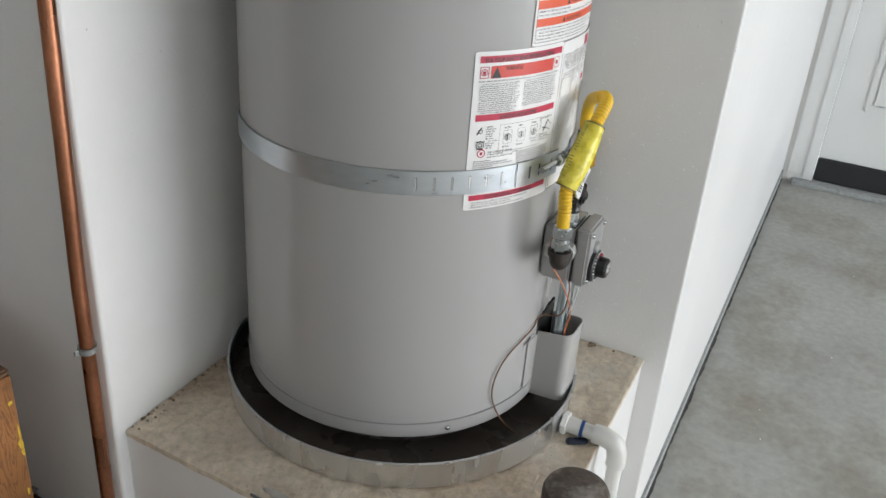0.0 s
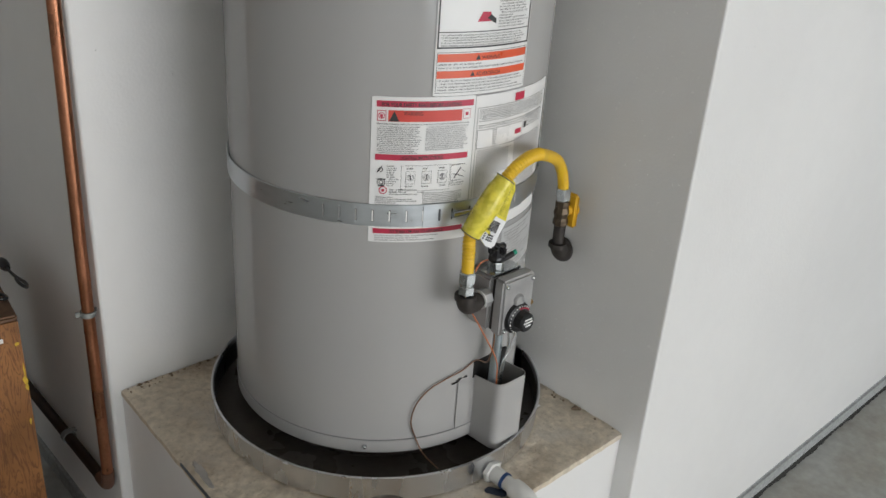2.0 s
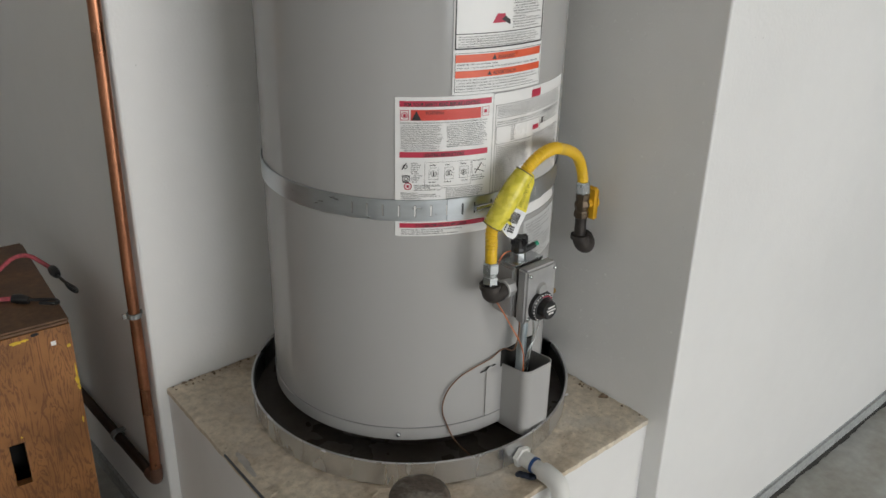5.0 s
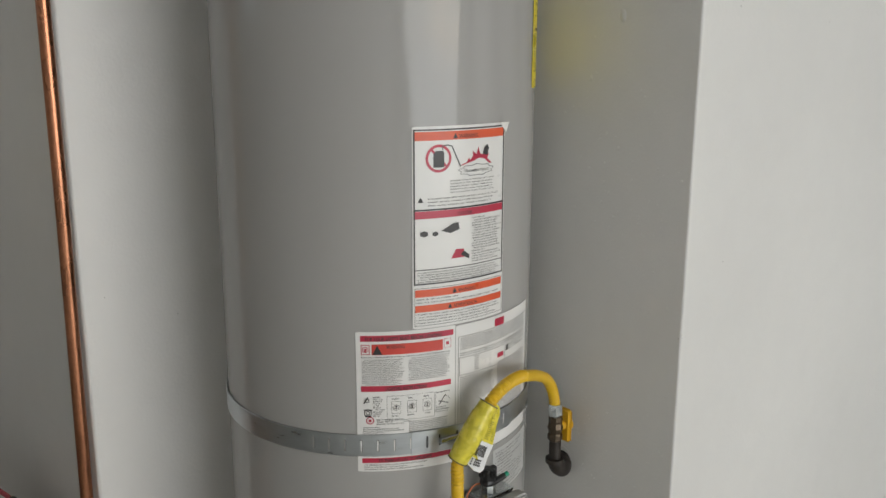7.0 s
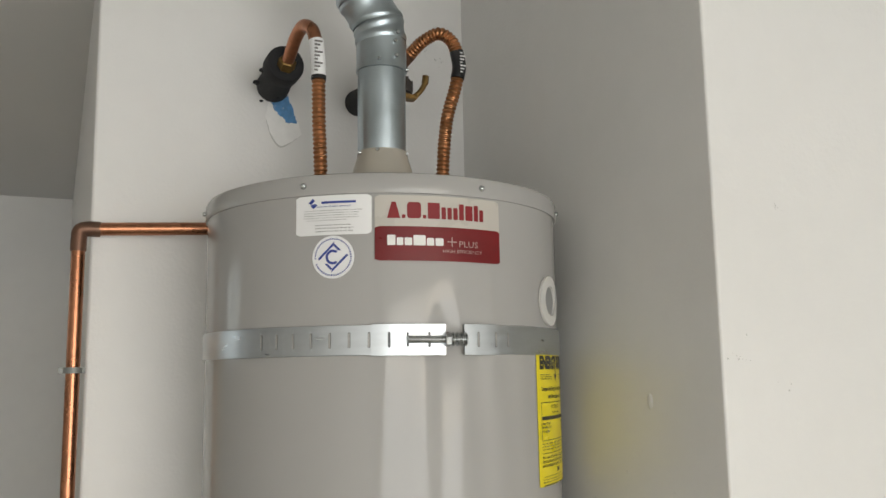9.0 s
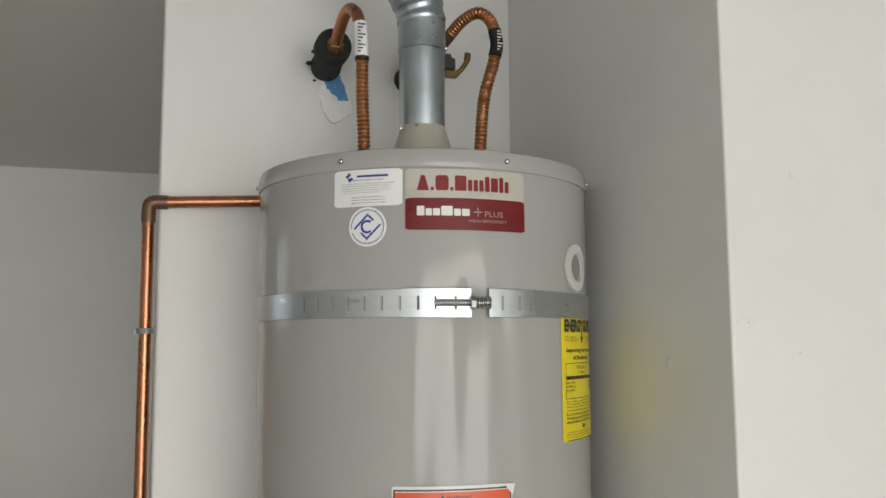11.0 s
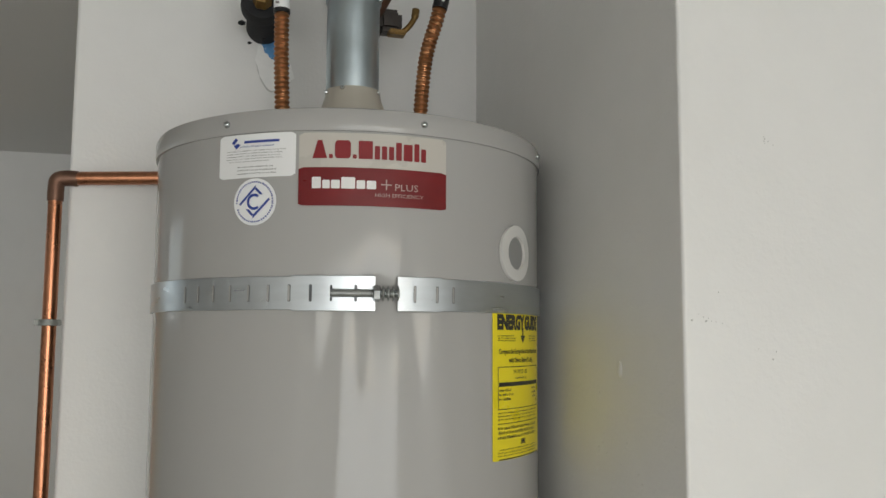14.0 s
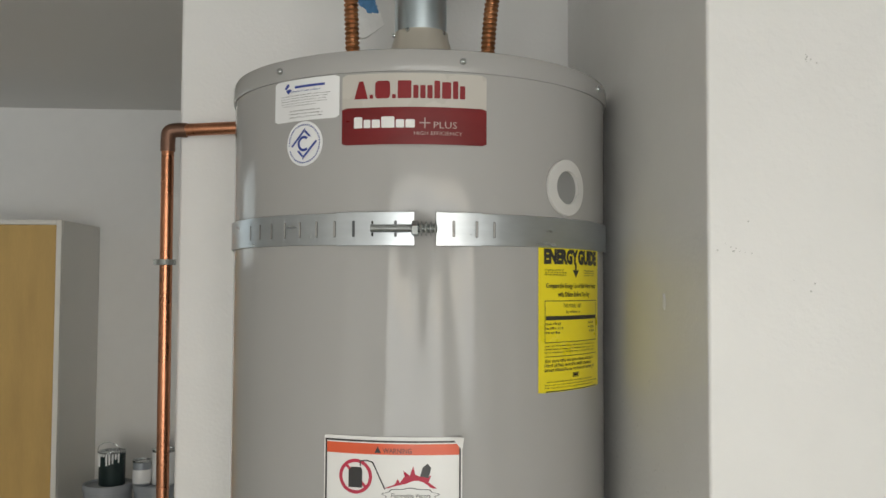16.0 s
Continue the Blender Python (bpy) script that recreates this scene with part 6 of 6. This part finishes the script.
for x, z, n in ((0.149, 1.069, 1), (0.011, 1.125, 1), (0.632, 2.289, 9), (0.590, 2.333, 6), (0.61, 2.315, 4)):
    for k in range(n):
        q = bmesh.ops.create_icosphere(bm, subdivisions=1, radius=rnd.uniform(0.0006, 0.0016))
        bmesh.ops.translate(bm, verts=q["verts"], vec=(x + rnd.gauss(0, 0.006), YA - 0.0002, z + rnd.gauss(0, 0.007)))
tagged(part("wall_scuffs", bm, M_SCUFF_SHADE), "scattered small grey scuff marks on the white wall", "scuff", kind="stuff")

# ---- on the floor ----
bo = thing("bollard", (0.047, -0.742, 0.0), "short rusty steel pipe post with a domed dark cap", "bollard")
part("post", new_lathe([(0.041, -0.01), (0.041, 0.635), (0.0, 0.635)], (0.047, -0.742), 40), M_BOLLARD, bo, smooth=True)
part("cap", new_lathe([(0.0, 0.6545), (0.034, 0.6540), (0.041, 0.6505), (0.044, 0.644), (0.044, 0.618), (0.0415, 0.615)], (0.047, -0.742), 40), M_CAP, bo, "dark crusted pipe cap", True)

# plywood step box, turned a little
TURNB = Matrix.Translation((-0.152, 0.055, 0)) @ Matrix.Rotation(radians(-6.2), 4, "Z")
BW, BD, BH, TH = 0.29, 0.41, 0.645, 0.018
pb = thing("plywood_box", (-0.28, 0.25, 0.0), "worn orange fir plywood step box with a handle slot", "wooden box")


def bpart(name, bm, material, text="", smooth=False):
    bmesh.ops.transform(bm, matrix=TURNB, verts=bm.verts)
    return part(name, bm, material, pb, text, smooth)


bm = bmesh.new()
sx0, sx1, sz0, sz1 = -0.145, -0.117, 0.322, 0.418
for q in ((-BW, sx0, 0.0, BH), (sx1, 0.0, 0.0, BH), (sx0, sx1, 0.0, sz0), (sx0, sx1, sz1, BH)):
    box(bm, q[0], q[1], 0.0, TH, q[2], q[3])
bmesh.ops.remove_doubles(bm, verts=bm.verts, dist=1e-5)
bpart("front_panel", bm, M_PLY, "grainy fir plywood front with a slot")
bpart("side_panel", new_box(-TH, 0.0, TH + 0.0005, BD - TH - 0.0005, 0.0, BH, bevel=0.0015), M_PLY, "", True)
bpart("side_panel", new_box(-BW, -BW + TH, TH + 0.0005, BD - TH - 0.0005, 0.0, BH, bevel=0.0015), M_PLY, "", True)
bpart("back_panel", new_box(-BW, 0.0, BD - TH, BD, 0.0, BH, bevel=0.0015), M_PLY, "", True)
bpart("top_panel", new_box(-BW - 0.001, 0.001, -0.001, BD + 0.001, BH + 0.0004, BH + 0.012, bevel=0.004), M_PLYTOP, "dark worn plywood top", True)
# Added black sheet gives the slot its dark depth.
bpart("slot_shade", new_box(-0.16, -0.10, 0.09, 0.092, 0.29, 0.45), M_DARK, "black sheet for the unlit inside of the box")
bm = bmesh.new()
rnd = random.Random(11)


def fleck(u, v, su, sv):
    n = 9
    bm.faces.new([bm.verts.new((u + su * rnd.uniform(0.5, 1) * math.cos(6.283 * k / n), -0.0009, v + sv * rnd.uniform(0.5, 1) * math.sin(6.283 * k / n))) for k in range(n)])


for u, v, su, sv in ((-0.098, 0.632, 0.014, 0.005), (-0.082, 0.634, 0.010, 0.004), (-0.008, 0.600, 0.004, 0.006), (-0.004, 0.52, 0.005, 0.016), (-0.002, 0.505, 0.004, 0.010), (-0.006, 0.43, 0.003, 0.010), (-0.003, 0.54, 0.002, 0.02), (-0.12, 0.43, 0.002, 0.004)):
    fleck(u, v, su, sv)
tagged(bpart("paint_flecks", bm, M_YPAINT, "yellow paint flecks"), kind="stuff")
bpart("staple", new_box(-0.038, -0.029, -0.0012, -0.0003, 0.608, 0.617), M_WHITE, "scrap of white paper")
bm = bmesh.new()
fleck(-0.064, 0.640, 0.012, 0.004)
bpart("paint_smear", bm, M_BLACKFOAM, "dark paint smear")


def bungee(pts, hook):
    g = thing("bungee_cord", pts[0], "red bungee cord with a black hook lying on the wooden box", "bungee cord", "bungee cords")
    part("cord", new_tube(spline(pts, 8), 0.0046, 12), M_CORD, g, "", True)
    part("ferrule", new_tube([pts[-1], Vector(pts[-1]).lerp(Vector(hook[0]), 0.35), Vector(pts[-1]).lerp(Vector(hook[0]), 0.7), hook[0]], [0.0085, 0.0105, 0.0095, 0.0070], 12), M_BLACK, g, "black plastic ferrule", True)
    part("hook", new_tube(spline(hook, 8), 0.0032, 10), M_BLACK, g, "black wire hook", True)


TB = BH + 0.0125
bungee([(-0.40, 0.33, TB + 0.005), (-0.27, 0.31, TB + 0.006), (-0.206, 0.318, TB + 0.008), (-0.160, 0.345, TB + 0.018), (-0.130, 0.340, TB + 0.018), (-0.112, 0.305, TB + 0.008), (-0.106, 0.272, TB + 0.006)],
       [(-0.106, 0.240, TB + 0.003), (-0.104, 0.205, TB + 0.001), (-0.098, 0.165, TB + 0.001), (-0.104, 0.140, TB + 0.004), (-0.112, 0.150, TB + 0.010), (-0.112, 0.170, TB + 0.012)])
bungee([(-0.42, 0.24, TB + 0.005), (-0.33, 0.225, TB + 0.005), (-0.26, 0.215, TB + 0.005), (-0.210, 0.185, TB + 0.006)],
       [(-0.188, 0.160, TB + 0.006), (-0.165, 0.150, TB + 0.004), (-0.148, 0.135, TB + 0.004), (-0.148, 0.115, TB + 0.006), (-0.162, 0.112, TB + 0.010), (-0.178, 0.128, TB + 0.010)])

# ---- far corner: wall cabinet, buckets and cans ----
cb = thing("wall_cabinet", (-1.45, 2.25, 0.42), "white wall cabinet with a maple veneer door", "cabinet")
CX0, CX1, CY0, CZ0, CZ1 = -1.97, -1.043, 2.21, 0.42, 1.893
part("body", new_box(CX0, CX1, CY0 + 0.02, BACK - 0.001, CZ0, CZ1, bevel=0.002), M_CABW, cb, smooth=True)
bm = new_box(CX1 - 0.022, CX1, CY0, CY0 + 0.019, CZ0, CZ1, bevel=0.002)
box(bm, CX0, CX1 - 0.0225, CY0, CY0 + 0.019, CZ1 - 0.020, CZ1, bevel=0.002)
box(bm, CX0, CX1 - 0.0225, CY0, CY0 + 0.019, CZ0, CZ0 + 0.022, bevel=0.002)
box(bm, CX0, CX0 + 0.022, CY0, CY0 + 0.019, CZ0 + 0.0225, CZ1 - 0.0205, bevel=0.002)
part("face_frame", bm, M_CABW, cb, "white edge banding", True)
part("door", new_box(CX0 + 0.0235, CX1 - 0.0235, CY0 + 0.003, CY0 + 0.019, CZ0 + 0.0235, CZ1 - 0.0215, bevel=0.002), M_MAPLE, cb, "maple veneer door", True)


def bucket(x, y, z, r, h, lab):
    b = thing("bucket", (x, y, z), lab, "bucket", "paint buckets")
    part("body", new_lathe([(0.0, z), (r * 0.86, z), (r * 0.90, z + 0.01), (r * 0.97, z + h - 0.045), (r * 0.97, z + h - 0.012)], (x, y), 40), M_BUCKET, b, smooth=True)
    part("lid", new_lathe([(r * 0.98, z + h - 0.030), (r * 1.03, z + h - 0.028), (r * 1.03, z + h - 0.004), (r, z + h), (r * 0.93, z + h), (r * 0.90, z + h - 0.008), (0.0, z + h - 0.008)], (x, y), 40), M_BUCKET, b, "grey ribbed lid", True)


for x in (-0.858, -0.645):
    bucket(x, 2.310, 0.0, 0.101, 0.358, "tall grey plastic bucket standing on the floor by the wall")
    bucket(x, 2.310, 0.351, 0.101, 0.412, "grey plastic bucket stacked with paint cans on its lid")


def can(x, y, z, r, h, body, lab, drips=False, handle=False, paper=None):
    c = thing("paint_can", (x, y, z), lab, "paint can", "paint cans")
    part("body", new_lathe([(0.0, z), (r * 0.97, z), (r, z + 0.004), (r, z + h - 0.006)], (x, y), 32), body, c, smooth=True)
    part("rim", new_lathe([(r, z + h - 0.010), (r * 1.035, z + h - 0.006), (r * 1.03, z + h), (r * 0.9, z + h), (r * 0.86, z + h - 0.006), (0, z + h - 0.006)], (x, y), 32), M_ZINC, c, "metal rim and lid", True)
    if paper:
        part("paper_band", new_lathe([(r + 0.0002, z + paper[0]), (r + 0.0009, z + paper[0] + 0.001), (r + 0.0009, z + paper[1] - 0.001), (r + 0.0002, z + paper[1])], (x, y), 32), M_WHITE, c, "white paper band", True)
    if drips:
        rnd = random.Random(2)
        bm = bmesh.new()
        for k in range(9):
            a = radians(-150 + k * 13)
            d = rnd.uniform(0.008, 0.058)
            pts = [(x + (r + 0.001) * math.cos(a), y + (r + 0.001) * math.sin(a), z + h - 0.008 - d * f) for f in (0, 0.5, 1.0)]
            tube(bm, pts, [0.004, 0.0045, 0.003], 8)
        part("paint_drips", bm, M_WHITE, c, "white paint runs")
    if handle:
        part("handle", new_tube(spline([(x - r, y - 0.01, z + h * 0.72), (x - r * 0.9, y - 0.03, z + h + 0.018), (x - r * 0.2, y - 0.03, z + h + 0.040), (x + r * 0.6, y - 0.03, z + h + 0.020), (x + r, y - 0.01, z + h * 0.72)], 8), 0.0016, 8), M_ZINC, c, "thin wire bail", True)


can(-0.842, 2.31, 0.7555, 0.055, 0.146, M_PAINTCAN, "dark paint can with white runs and a wire bail", True, True)
can(-0.712, 2.30, 0.7555, 0.038, 0.108, M_CANGREY, "small grey paint can with a white paper band", paper=(0.010, 0.068))
can(-0.622, 2.32, 0.7555, 0.052, 0.150, M_WHITE, "pale paint can on a bucket lid")
